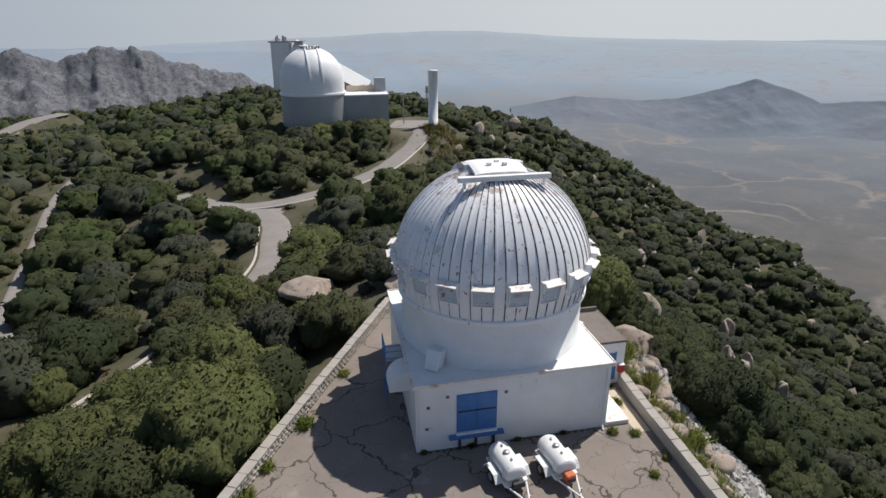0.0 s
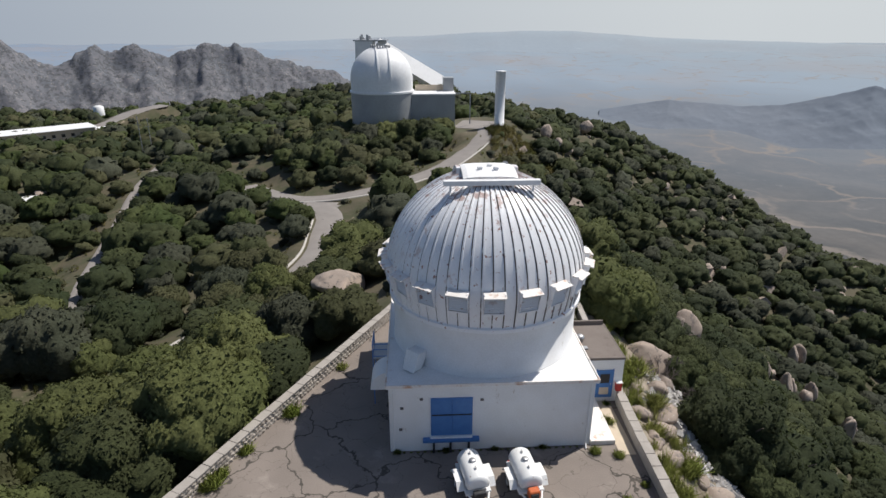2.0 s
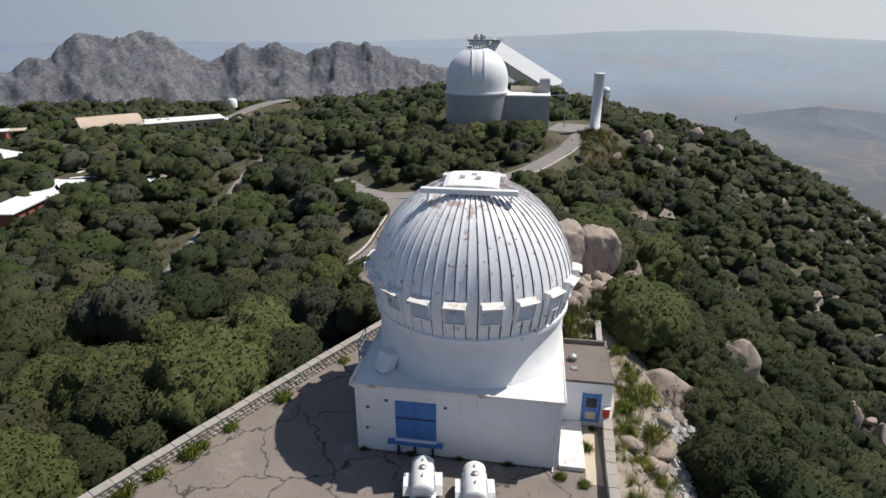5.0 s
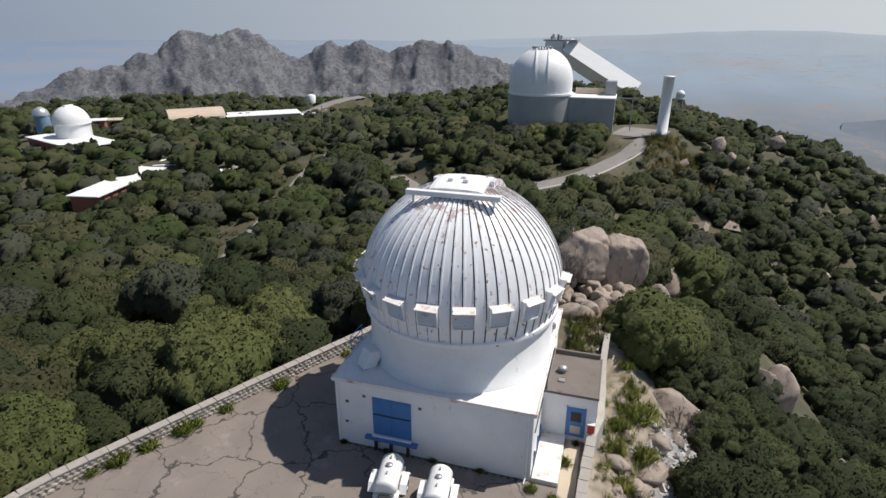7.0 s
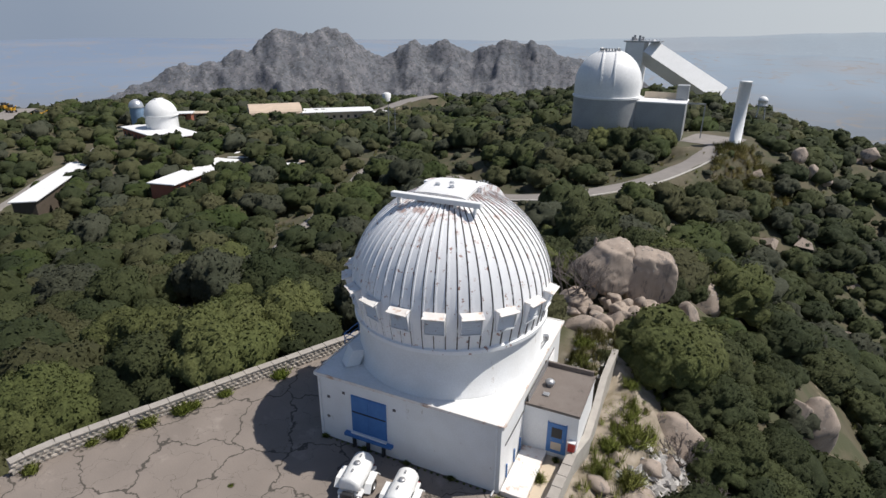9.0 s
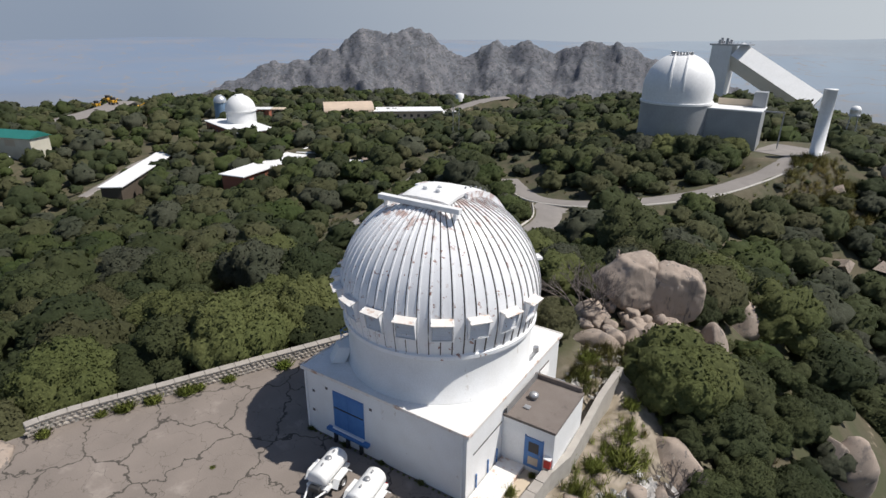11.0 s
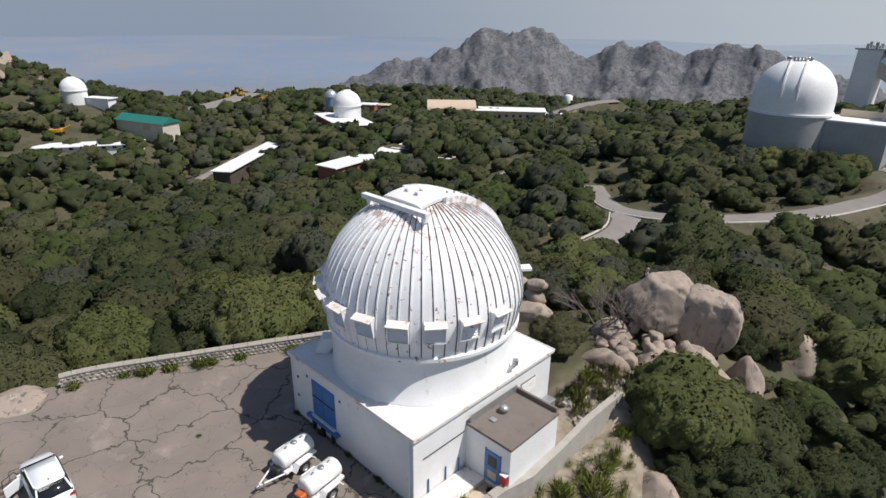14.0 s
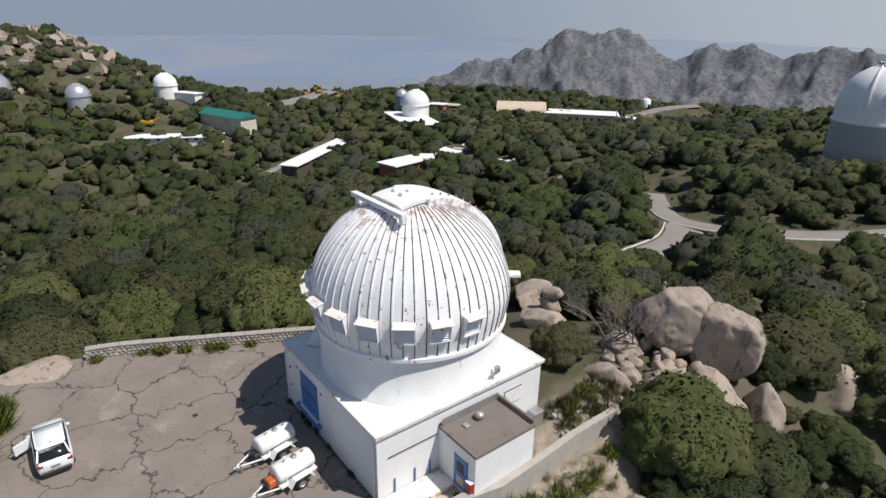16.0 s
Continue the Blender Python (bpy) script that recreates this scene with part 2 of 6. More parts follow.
def ground_material():
    m = stained(stained(mat("dry_mountain_soil", (0.095, 0.080, 0.048), 0.95, second=(0.055, 0.052, 0.030), scale=0.12, fine=3, bump=0.5),
                (0.055, 0.058, 0.026), 0.22, 0.45, 0.58), (0.33, 0.265, 0.195), 0.35, 0.64, 0.72)
    n, l = m.node_tree.nodes, m.node_tree.links
    p = n["Principled BSDF"]
    before = p.inputs["Base Color"].links[0].from_socket
    geo = n.new("ShaderNodeNewGeometry")
    sep = n.new("ShaderNodeSeparateXYZ")
    l.new(geo.outputs["Position"], sep.inputs[0])
    east = n.new("ShaderNodeMapRange")
    east.inputs[1].default_value, east.inputs[2].default_value, east.inputs[4].default_value = 5.0, 8.0, 0.9
    l.new(sep.outputs["X"], east.inputs[0])
    end = n.new("ShaderNodeMapRange")
    end.inputs[1].default_value, end.inputs[2].default_value, end.inputs[3].default_value, end.inputs[4].default_value = 13.0, 18.0, 1.0, 0.08
    l.new(sep.outputs["X"], end.inputs[0])
    both = n.new("ShaderNodeMath")
    both.operation = "MULTIPLY"
    l.new(east.outputs[0], both.inputs[0]), l.new(end.outputs[0], both.inputs[1])
    north = n.new("ShaderNodeMapRange")
    north.inputs[1].default_value, north.inputs[2].default_value, north.inputs[3].default_value, north.inputs[4].default_value = 10.0, 17.0, 1.0, 0.12
    l.new(sep.outputs["Y"], north.inputs[0])
    bank = n.new("ShaderNodeMath")
    bank.operation = "MULTIPLY"
    l.new(both.outputs[0], bank.inputs[0]), l.new(north.outputs[0], bank.inputs[1])
    both = bank
    no = n.new("ShaderNodeTexNoise")
    no.inputs["Scale"].default_value, no.inputs["Detail"].default_value = 0.8, 8
    l.new(geo.outputs["Position"], no.inputs["Vector"])
    g = n.new("ShaderNodeMix")
    g.data_type = "RGBA"
    g.inputs[6].default_value, g.inputs[7].default_value = (0.37, 0.315, 0.255, 1), (0.20, 0.165, 0.115, 1)
    r = n.new("ShaderNodeMapRange")
    r.inputs[1].default_value, r.inputs[2].default_value = 0.40, 0.62
    l.new(no.outputs[0], r.inputs[0]), l.new(r.outputs[0], g.inputs[0])
    mix = n.new("ShaderNodeMix")
    mix.data_type = "RGBA"
    l.new(both.outputs[0], mix.inputs[0]), l.new(before, mix.inputs[6]), l.new(g.outputs[2], mix.inputs[7])
    l.new(mix.outputs[2], p.inputs["Base Color"])
    return m


M_GROUND = ground_material()


def part(name, bm, material, parent=None, label="", smooth=False):
    me = bpy.data.meshes.new(name)
    bm.to_mesh(me)
    bm.free()
    if smooth:
        me.shade_smooth()
    me.materials.append(material)
    ob = new(name, me)
    ob.parent = parent
    if label:
        ob["label"] = label
    return ob


def share(name, mesh, parent, m):
    ob = new(name, mesh)
    ob.parent, ob.matrix_basis = parent, m
    return ob


def thing(name, label, category, x=0, y=0, z=0, rz=0, group="", kind=""):
    ob = new(name)
    ob.empty_display_size = 0.2
    ob.matrix_basis = pose(x, y, z, 0, 0, rz)
    return tagged(ob, label, category, group, kind)


def box(x0, y0, z0, x1, y1, z1, bevel=0.0, bm=None, m=None):
    bm = bm or bmesh.new()
    r = bmesh.ops.create_cube(bm, size=1)["verts"]
    for v in r:
        v.co = Vector(((x0 + x1) / 2 + v.co.x * (x1 - x0), (y0 + y1) / 2 + v.co.y * (y1 - y0), (z0 + z1) / 2 + v.co.z * (z1 - z0)))
        if m:
            v.co = m @ v.co
    if bevel:
        ed = list({e for v in r for e in v.link_edges})
        bmesh.ops.bevel(bm, geom=ed, offset=bevel, segments=1, affect="EDGES")
    return bm


def rod(a, b, r, bm=None, seg=8, r2=None):
    bm = bm or bmesh.new()
    a, b = Vector(a), Vector(b)
    m = Matrix.Translation((a + b) / 2) @ (b - a).to_track_quat("Z", "Y").to_matrix().to_4x4()
    bmesh.ops.create_cone(bm, cap_ends=True, segments=seg, radius1=r, radius2=r if r2 is None else r2, depth=(b - a).length, matrix=m)
    return bm


def lathe(profile, seg=64, bm=None, a0=0.0, a1=math.tau, at=(0, 0, 0)):
    """A surface of revolution about z from (radius, height) pairs."""
    bm = bm or bmesh.new()
    full = abs(a1 - a0 - math.tau) < 1e-6
    rings = []
    for r, z in profile:
        if r < 1e-4:
            rings.append([bm.verts.new((at[0], at[1], at[2] + z))])
        else:
            rings.append([bm.verts.new((at[0] + r * math.cos(a0 + (a1 - a0) * i / seg), at[1] + r * math.sin(a0 + (a1 - a0) * i / seg), at[2] + z)) for i in range(seg if full else seg + 1)])
    for p, q in zip(rings, rings[1:]):
        for i in range(seg):
            j = (i + 1) % len(p) if len(p) > 1 else 0
            k = (i + 1) % len(q) if len(q) > 1 else 0
            ids = [p[i % len(p)], p[j], q[k], q[i % len(q)]]
            f = list(dict.fromkeys(ids))
            if len(f) > 2:
                bm.faces.new(f)
    bmesh.ops.recalc_face_normals(bm, faces=bm.faces)
    return bm


# ---- the mountain ----
HILLS = [
    (0, -5, 22, 11.4), (-8, -26, 18, 7.6), (3, 20, 12, 2.6), (-13, -10, 14, -4.8),
    (14, 122, 25, 4.4), (-14, 128, 22, 4.2), (0, 100, 22, 0.7), (-20, 68, 25, 4.2),
    (-25, 28, 22, -3.9), (-60, 70, 28, -4.3), (-45, 100, 28, 3.3), (-50, 0, 35, 11.9),
    (-90, 30, 40, -2.8), (-132, 44, 26, -6.3), (-105, 80, 35, 2.9), (-170, 75, 40, -5.2),
    (-248, 42, 22, 7.7), (-165, 125, 40, 3.8), (-135, 190, 50, -3.0),
    (-150, 260, 55, -6.0), (-20, 190, 45, 8.3), (0, 290, 60, 1.5),
    (40, 140, 30, 0.5), (30, 90, 28, -3.4), (25, 30, 18, 5.7), (80, 80, 40, 5.3),
]
HILLS += [(100, 140, 40, 3.0), (-100, -40, 50, -11.2), (-270, 120, 60, -4.7), (15, 5, 10, 1.7), (6, 45, 20, 5.3), (-335, -4, 42, 48.0), (0, 305, 40, 10.0), (95, 165, 30, 4.0), (128, 95, 28, 18.0)]
TERRACE = [(-6.1, 12.1), (-10.3, 4.0), (-13.4, -2.0), (-16.7, -8.6), (-19.8, -14.5), (-21.0, -18.0), (-21.0, -22.0), (-18.0, -27.0), (-8.0, -30.0), (4.0, -30.0), (8.4, -24.0), (8.8, -12.0), (9.2, -2.6), (9.4, 2.9), (6.4, 7.2), (0.0, 8.6)]
ROADS = {
    "lower": (2.9, [(-38.5, 7.5, -9.6), (-35, 12, -9.2), (-30, 19, -9.0), (-24, 30, -8.8), (-19, 45, -8.3), (-19, 57, -8.4), (-20, 68, -8.7), (-24, 77, -9.0)]),
    "upper": (2.6, [(-42, 96, -10.6), (-34, 86, -9.8), (-27, 80, -9.2), (-18, 79.5, -8.4), (-8, 84, -7.4), (2, 93, -6.2), (9, 104, -4.7), (12.5, 110, -3.4), (14.6, 115, -2.42), (16, 121, -2.38)]),
    "track": (1.25, [(-48, 34, -12.6), (-55, 47, -13.8), (-61, 66, -14.6), (-65, 84, -13.2), (-68, 100, -11.2), (-70, 118, -10.6)]),
    "lot": (7.5, [(12.5, 121.0, -2.5), (14, 126, -2.3), (16, 133, -2.3)]),
    "yard": (6.0, [(-246, 88, -15.6), (-250.3, 94, -15.6), (-257, 106, -15.2), (-266, 122, -14.6), (-276, 134, -14.2)]),
    "ridge": (4.5, [(-140, 206, -18.6), (-136, 222, -16.6), (-130, 240, -13.6), (-122, 252, -12.4)]),
    "court": (1.6, [(-150, 48, -21.6), (-157, 60, -20.6), (-166, 74, -19.4), (-172, 90, -18.4), (-182, 102, -17.6)]),
}


def dense(pts, step=1.5):
    out = []
    pts = [Vector(p) for p in pts]
    for i in range(len(pts) - 1):
        p0, p1, p2, p3 = pts[max(i - 1, 0)], pts[i], pts[i + 1], pts[min(i + 2, len(pts) - 1)]
        k = max(2, int((p2 - p1).length / step))
        for j in range(k):
            t = j / k
            out.append(0.5 * ((2 * p1) + (p2 - p0) * t + (2 * p0 - 5 * p1 + 4 * p2 - p3) * t * t + (3 * p1 - p0 - 3 * p2 + p3) * t ** 3))
    out.append(pts[-1])
    return out


ROAD_LINES = {k: (w, dense(p)) for k, (w, p) in ROADS.items()}


def inside(px, py, poly):
    hit = np.zeros(np.shape(px), bool)
    for (x0, y0), (x1, y1) in zip(poly, poly[1:] + poly[:1]):
        cross = ((y0 > py) != (y1 > py)) & (px < (x1 - x0) * (py - y0) / ((y1 - y0) or 1e-9) + x0)
        hit ^= cross
    return hit


def poly_dist(px, py, poly):
    best = np.full(np.shape(px), 1e9)
    for (x0, y0), (x1, y1) in zip(poly, poly[1:] + poly[:1]):
        dx, dy = x1 - x0, y1 - y0
        t = np.clip(((px - x0) * dx + (py - y0) * dy) / (dx * dx + dy * dy), 0, 1)
        best = np.minimum(best, np.hypot(px - x0 - t * dx, py - y0 - t * dy))
    return best


def road_blend(px, py):
    """Distance beyond the nearest road's edge, and that road's height."""
    best, z = np.full(np.shape(px), 1e9), np.zeros(np.shape(px))
    for w, line in ROAD_LINES.values():
        for p in line:
            d = np.hypot(px - p.x, py - p.y) - w
            near = d < best
            best, z = np.where(near, d, best), np.where(near, p.z, z)
    return best, z


def waves(x, y, size, seed):
    """Cheap smooth noise from crossed sines."""
    r = np.random.RandomState(seed)
    z = np.zeros(np.shape(x))
    for k in range(9):
        a, f, p = r.uniform(0, math.tau), r.uniform(0.6, 2.2) / size, r.uniform(0, math.tau)
        z = z + np.sin((x * math.cos(a) + y * math.sin(a)) * f * math.tau + p + 1.3 * np.sin((x * math.sin(a) - y * math.cos(a)) * f * 3 + p))
    return z / 4


def value_noise(x, y, seed):
    tab = np.random.RandomState(seed).uniform(-1, 1, 4096)
    xi, yi = np.floor(x).astype(np.int64), np.floor(y).astype(np.int64)
    fx, fy = x - xi, y - yi
    fx, fy = fx * fx * (3 - 2 * fx), fy * fy * (3 - 2 * fy)
    at = lambda a, b: tab[(a * 7919 + b * 104729) & 4095]
    return (at(xi, yi) * (1 - fx) + at(xi + 1, yi) * fx) * (1 - fy) + (at(xi, yi + 1) * (1 - fx) + at(xi + 1, yi + 1) * fx) * fy


def crags(x, y, size, seed, octaves=6):
    """Ridged fractal noise, 0 in the gullies to about 1 on the ribs."""
    z, amp, total = np.zeros(np.shape(x)), 1.0, 0.0
    for k in range(octaves):
        f = 2.0 ** k / size
        z = z + amp * (1 - np.abs(value_noise(x * f + 17 * k, y * f - 9 * k, seed + k)))
        total += amp
        amp *= 0.55
    return z / total


def smooth01(t):
    t = np.clip(t, 0, 1)
    return t * t * (3 - 2 * t)


PLAIN = -250.0


def terrain(x, y, roads=True):
    x, y = np.asarray(x, float), np.asarray(y, float)
    crest = np.interp(y, [-80, 0, 20, 60, 90, 123, 155, 200, 300], [9, 11, 12, 10, 20, 30, 52, 66, 80])
    z = -14 - 0.52 * np.logaddexp(0, (x - crest) / 5) * 5
    for a, b, r, h in HILLS:
        z = z + h * np.exp(-((x - a) ** 2 + (y - b) ** 2) / (2 * r * r))
    z = z + 0.35 * waves(x, y, 12, 3) + 1.0 * waves(x, y, 55, 4) * smooth01((np.hypot(x, y) - 60) / 80)
    # the plateau's rim, then the steep flanks down to the plain
    rim = np.hypot(x + 110, (y - 90) * 0.95)
    z = z - 0.6 * np.logaddexp(0, (rim - 205) / 14) * 14 * smooth01((75 - x) / 60)
    z = z - 0.6 * np.logaddexp(0, (y - 350 + 135 * smooth01((x - 20) / 30)) / 14) * 14 - 0.6 * np.logaddexp(0, (-75 - y) / 14) * 14
    far = np.hypot(x, y)
    floor = PLAIN + 110 * smooth01((far - 1200) / 3700) + 6 * waves(x, y, 500, 7)
    z = np.where(z > floor + 30, z, floor + 30 * np.exp(np.clip((z - floor - 30) / 30, -50, 0)))
    if roads:
        d, rz = road_blend(x, y)
        k = 1 - smooth01((d - 0.3) / 5)
        z = z * (1 - k) + (rz - 0.12) * k
        d, ins = poly_dist(x, y, TERRACE), inside(x, y, TERRACE)
        z = np.where(ins, -0.35, z)
        west = (~ins) & (x < -5) & (y < 13)
        z = np.where(west & (d < 3), np.minimum(z, -3.0 + 0.2 * d), z)
        east = (~ins) & (x > 9.3) & (d < 3)
        z = np.where(east, np.minimum(z, -0.5 - 0.25 * d), z)
    return z


def graded(lo, hi, c0, c1, fine, grow):
    mid = list(np.arange(c0, c1 + fine, fine))
    up, s = [], fine
    while (up or mid)[-1] < hi:
        s *= grow
        up.append((up or mid)[-1] + s)
    down, s = [], fine
    while (down or [mid[0]])[-1] > lo:
        s *= grow
        down.append((down or [mid[0]])[-1] - s)
    return np.array(down[::-1] + mid + up)


def grid_mesh(name, X, Y, Z):
    ny, nx = Z.shape
    co = np.stack([X, Y, Z], -1).reshape(-1, 3)
    i = np.arange(ny * nx).reshape(ny, nx)
    f = np.stack([i[:-1, :-1], i[:-1, 1:], i[1:, 1:], i[1:, :-1]], -1).reshape(-1, 4)
    return quads_mesh(name, co, f)


def quads_mesh(name, co, f):
    me = bpy.data.meshes.new(name)
    k = f.shape[1]
    me.vertices.add(len(co)), me.loops.add(f.size), me.polygons.add(len(f))
    me.vertices.foreach_set("co", np.ascontiguousarray(co, np.float32).ravel())
    me.loops.foreach_set("vertex_index", np.ascontiguousarray(f, np.int32).ravel())
    me.polygons.foreach_set("loop_start", np.arange(0, f.size, k, dtype=np.int32))
    me.update(calc_edges=True)
    me.validate()
    return me


gx, gy = graded(-4800, 4800, -130, 60, 1.7, 1.06), graded(-4800, 4800, -40, 135, 1.7, 1.06)
X, Y = np.meshgrid(gx, gy)
ground_mesh = grid_mesh("ground", X, Y, terrain(X, Y))
ground_mesh.shade_smooth()
ground_mesh.materials.append(M_GROUND)
ground = tagged(new("ground", ground_mesh), "dry rocky mountain ridge with grass falling to a hazy desert plain", "ground", kind="structure")


def z_at(x, y):
    return float(terrain(np.array([x]), np.array([y]))[0])


# the plain and far ranges, with miles of summer haze put into their colours
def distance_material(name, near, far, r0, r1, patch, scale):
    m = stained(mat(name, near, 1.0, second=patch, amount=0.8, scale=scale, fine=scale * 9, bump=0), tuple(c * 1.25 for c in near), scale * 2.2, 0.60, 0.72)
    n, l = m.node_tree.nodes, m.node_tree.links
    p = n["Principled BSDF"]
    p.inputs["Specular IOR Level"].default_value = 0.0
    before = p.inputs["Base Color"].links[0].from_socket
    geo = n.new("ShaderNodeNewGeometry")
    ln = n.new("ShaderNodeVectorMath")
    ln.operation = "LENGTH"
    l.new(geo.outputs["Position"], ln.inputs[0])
    # with distance the surface colour gives way to a painted haze colour
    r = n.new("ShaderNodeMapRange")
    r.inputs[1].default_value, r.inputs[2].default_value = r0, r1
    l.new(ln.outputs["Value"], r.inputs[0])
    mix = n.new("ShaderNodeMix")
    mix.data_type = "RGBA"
    # the painted haze is paler towards the sun's side
    sunward_haze = n.new("ShaderNodeVectorMath")
    sunward_haze.operation = "DOT_PRODUCT"
    sunward_haze.inputs[1].default_value = (0.00022, 0.00013, 0)
    l.new(geo.outputs["Position"], sunward_haze.inputs[0])
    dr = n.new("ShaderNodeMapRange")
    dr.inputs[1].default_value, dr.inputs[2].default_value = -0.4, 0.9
    l.new(sunward_haze.outputs["Value"], dr.inputs[0])
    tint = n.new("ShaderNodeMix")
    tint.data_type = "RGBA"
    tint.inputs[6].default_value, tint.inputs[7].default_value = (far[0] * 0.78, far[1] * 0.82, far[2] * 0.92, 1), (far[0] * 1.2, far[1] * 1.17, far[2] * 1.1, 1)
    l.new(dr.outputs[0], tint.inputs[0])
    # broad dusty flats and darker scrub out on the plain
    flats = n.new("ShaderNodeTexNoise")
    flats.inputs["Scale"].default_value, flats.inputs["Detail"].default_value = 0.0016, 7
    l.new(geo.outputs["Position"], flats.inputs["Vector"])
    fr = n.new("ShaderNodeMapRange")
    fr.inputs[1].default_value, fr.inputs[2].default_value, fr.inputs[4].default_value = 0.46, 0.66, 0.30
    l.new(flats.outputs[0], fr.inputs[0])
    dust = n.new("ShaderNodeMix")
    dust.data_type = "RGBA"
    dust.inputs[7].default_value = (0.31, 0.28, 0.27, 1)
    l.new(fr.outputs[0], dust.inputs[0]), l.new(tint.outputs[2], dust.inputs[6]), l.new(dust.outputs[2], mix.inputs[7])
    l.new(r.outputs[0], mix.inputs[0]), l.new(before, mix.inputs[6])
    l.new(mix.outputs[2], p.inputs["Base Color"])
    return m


def with_washes(m):
    """Pale dry washes and tracks branching over the plain."""
    n, l = m.node_tree.nodes, m.node_tree.links
    p = n["Principled BSDF"]
    before = p.inputs["Base Color"].links[0].from_socket
    geo = n.new("ShaderNodeNewGeometry")
    warp = n.new("ShaderNodeTexNoise")
    warp.inputs["Scale"].default_value, warp.inputs["Detail"].default_value = 0.008, 6
    l.new(geo.outputs["Position"], warp.inputs["Vector"])
    add = n.new("ShaderNodeVectorMath")
    add.operation = "MULTIPLY_ADD"
    add.inputs[1].default_value = (240, 240, 0)
    l.new(warp.outputs["Color"], add.inputs[0]), l.new(geo.outputs["Position"], add.inputs[2])
    v = n.new("ShaderNodeTexVoronoi")
    v.voronoi_dimensions, v.feature = "2D", "DISTANCE_TO_EDGE"
    v.inputs["Scale"].default_value = 0.006
    l.new(add.outputs[0], v.inputs["Vector"])
    line = n.new("ShaderNodeMapRange")
    line.inputs[1].default_value, line.inputs[2].default_value, line.inputs[3].default_value, line.inputs[4].default_value = 0.01, 0.07, 0.6, 0.0
    l.new(v.outputs["Distance"], line.inputs[0])
    here = n.new("ShaderNodeTexNoise")
    here.inputs["Scale"].default_value, here.inputs["Detail"].default_value = 0.006, 4
    l.new(geo.outputs["Position"], here.inputs["Vector"])
    hr = n.new("ShaderNodeMapRange")
    hr.inputs[1].default_value, hr.inputs[2].default_value = 0.42, 0.58
    l.new(here.outputs[0], hr.inputs[0])
    mul = n.new("ShaderNodeMath")
    mul.operation = "MULTIPLY"
    l.new(line.outputs[0], mul.inputs[0]), l.new(hr.outputs[0], mul.inputs[1])
    mix = n.new("ShaderNodeMix")
    mix.data_type = "RGBA"
    mix.inputs[7].default_value = (0.27, 0.235, 0.205, 1)
    l.new(mul.outputs[0], mix.inputs[0]), l.new(before, mix.inputs[6]), l.new(mix.outputs[2], p.inputs["Base Color"])
    return m


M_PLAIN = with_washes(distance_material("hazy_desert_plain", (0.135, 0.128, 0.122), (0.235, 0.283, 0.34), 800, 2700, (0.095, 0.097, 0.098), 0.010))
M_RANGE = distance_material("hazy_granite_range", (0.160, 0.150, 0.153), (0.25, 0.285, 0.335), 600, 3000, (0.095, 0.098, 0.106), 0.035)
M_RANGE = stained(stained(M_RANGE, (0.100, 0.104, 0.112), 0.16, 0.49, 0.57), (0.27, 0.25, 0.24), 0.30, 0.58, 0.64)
# the blue of the farthest ranges is haze put into the colour
M_HAZERANGE = distance_material("haze_blue_range", (0.28, 0.325, 0.375), (0.28, 0.325, 0.375), 3000, 5000, (0.275, 0.32, 0.37), 0.004)
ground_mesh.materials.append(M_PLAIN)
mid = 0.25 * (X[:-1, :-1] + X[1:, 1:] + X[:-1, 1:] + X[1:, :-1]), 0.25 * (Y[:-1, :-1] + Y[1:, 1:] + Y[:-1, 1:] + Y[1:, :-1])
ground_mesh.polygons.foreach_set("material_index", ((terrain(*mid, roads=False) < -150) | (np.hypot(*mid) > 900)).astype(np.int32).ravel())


def range_mesh(name, centre, profile, r0, depth, base, rough, seed, na=440, nr=110, rib=0.8):
    """A mountain range round an arc: crest heights by bearing, ribs and gullies down its flanks."""
    deg, high = [p[0] for p in profile], [p[1] for p in profile]
    A, T = np.meshgrid(np.linspace(deg[0], deg[-1], na), np.linspace(-1, 1, nr))
    crest = np.interp(A, deg, high)
    R = r0 + depth * T
    x, y = centre[0] + R * np.cos(np.radians(A)), centre[1] + R * np.sin(np.radians(A))
    shape = np.clip(1 - np.abs(T) ** 0.8, 0, 1)
    ribs = crags(x, y, rough * 2.4, seed)
    z = base + (crest - base) * (shape + rib * (ribs - 0.62) * (1 - shape) * np.clip(shape * 2, 0, 1) + 0.17 * rib * (crags(x, y, rough * 0.55, seed + 20) - 0.62) * np.clip(shape * 2, 0, 1))
    me = grid_mesh(name, x, y, z)
    me.shade_smooth()
    return me


NEAR_PROFILE = [(84, -170), (93, -95), (100, -48), (101, -44), (104, -30), (106, -13), (107.5, -18), (109, -8), (110.5, -20), (112, -29), (114, -10), (116, -18), (118, -9), (120, -33), (122, -23), (124, 4), (127, 13), (130, 4), (132, -24), (138, -49), (142, -84), (150, -150), (156, -200)]
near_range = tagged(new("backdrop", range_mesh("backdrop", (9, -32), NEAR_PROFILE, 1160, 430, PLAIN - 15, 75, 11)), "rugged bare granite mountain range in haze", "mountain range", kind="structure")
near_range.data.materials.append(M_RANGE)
# the hills' blue-grey has haze mixed into it
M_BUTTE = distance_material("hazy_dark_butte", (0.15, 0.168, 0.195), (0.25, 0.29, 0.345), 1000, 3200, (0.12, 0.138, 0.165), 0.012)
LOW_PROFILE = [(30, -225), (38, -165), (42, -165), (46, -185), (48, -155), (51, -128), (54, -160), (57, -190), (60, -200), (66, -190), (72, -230)]
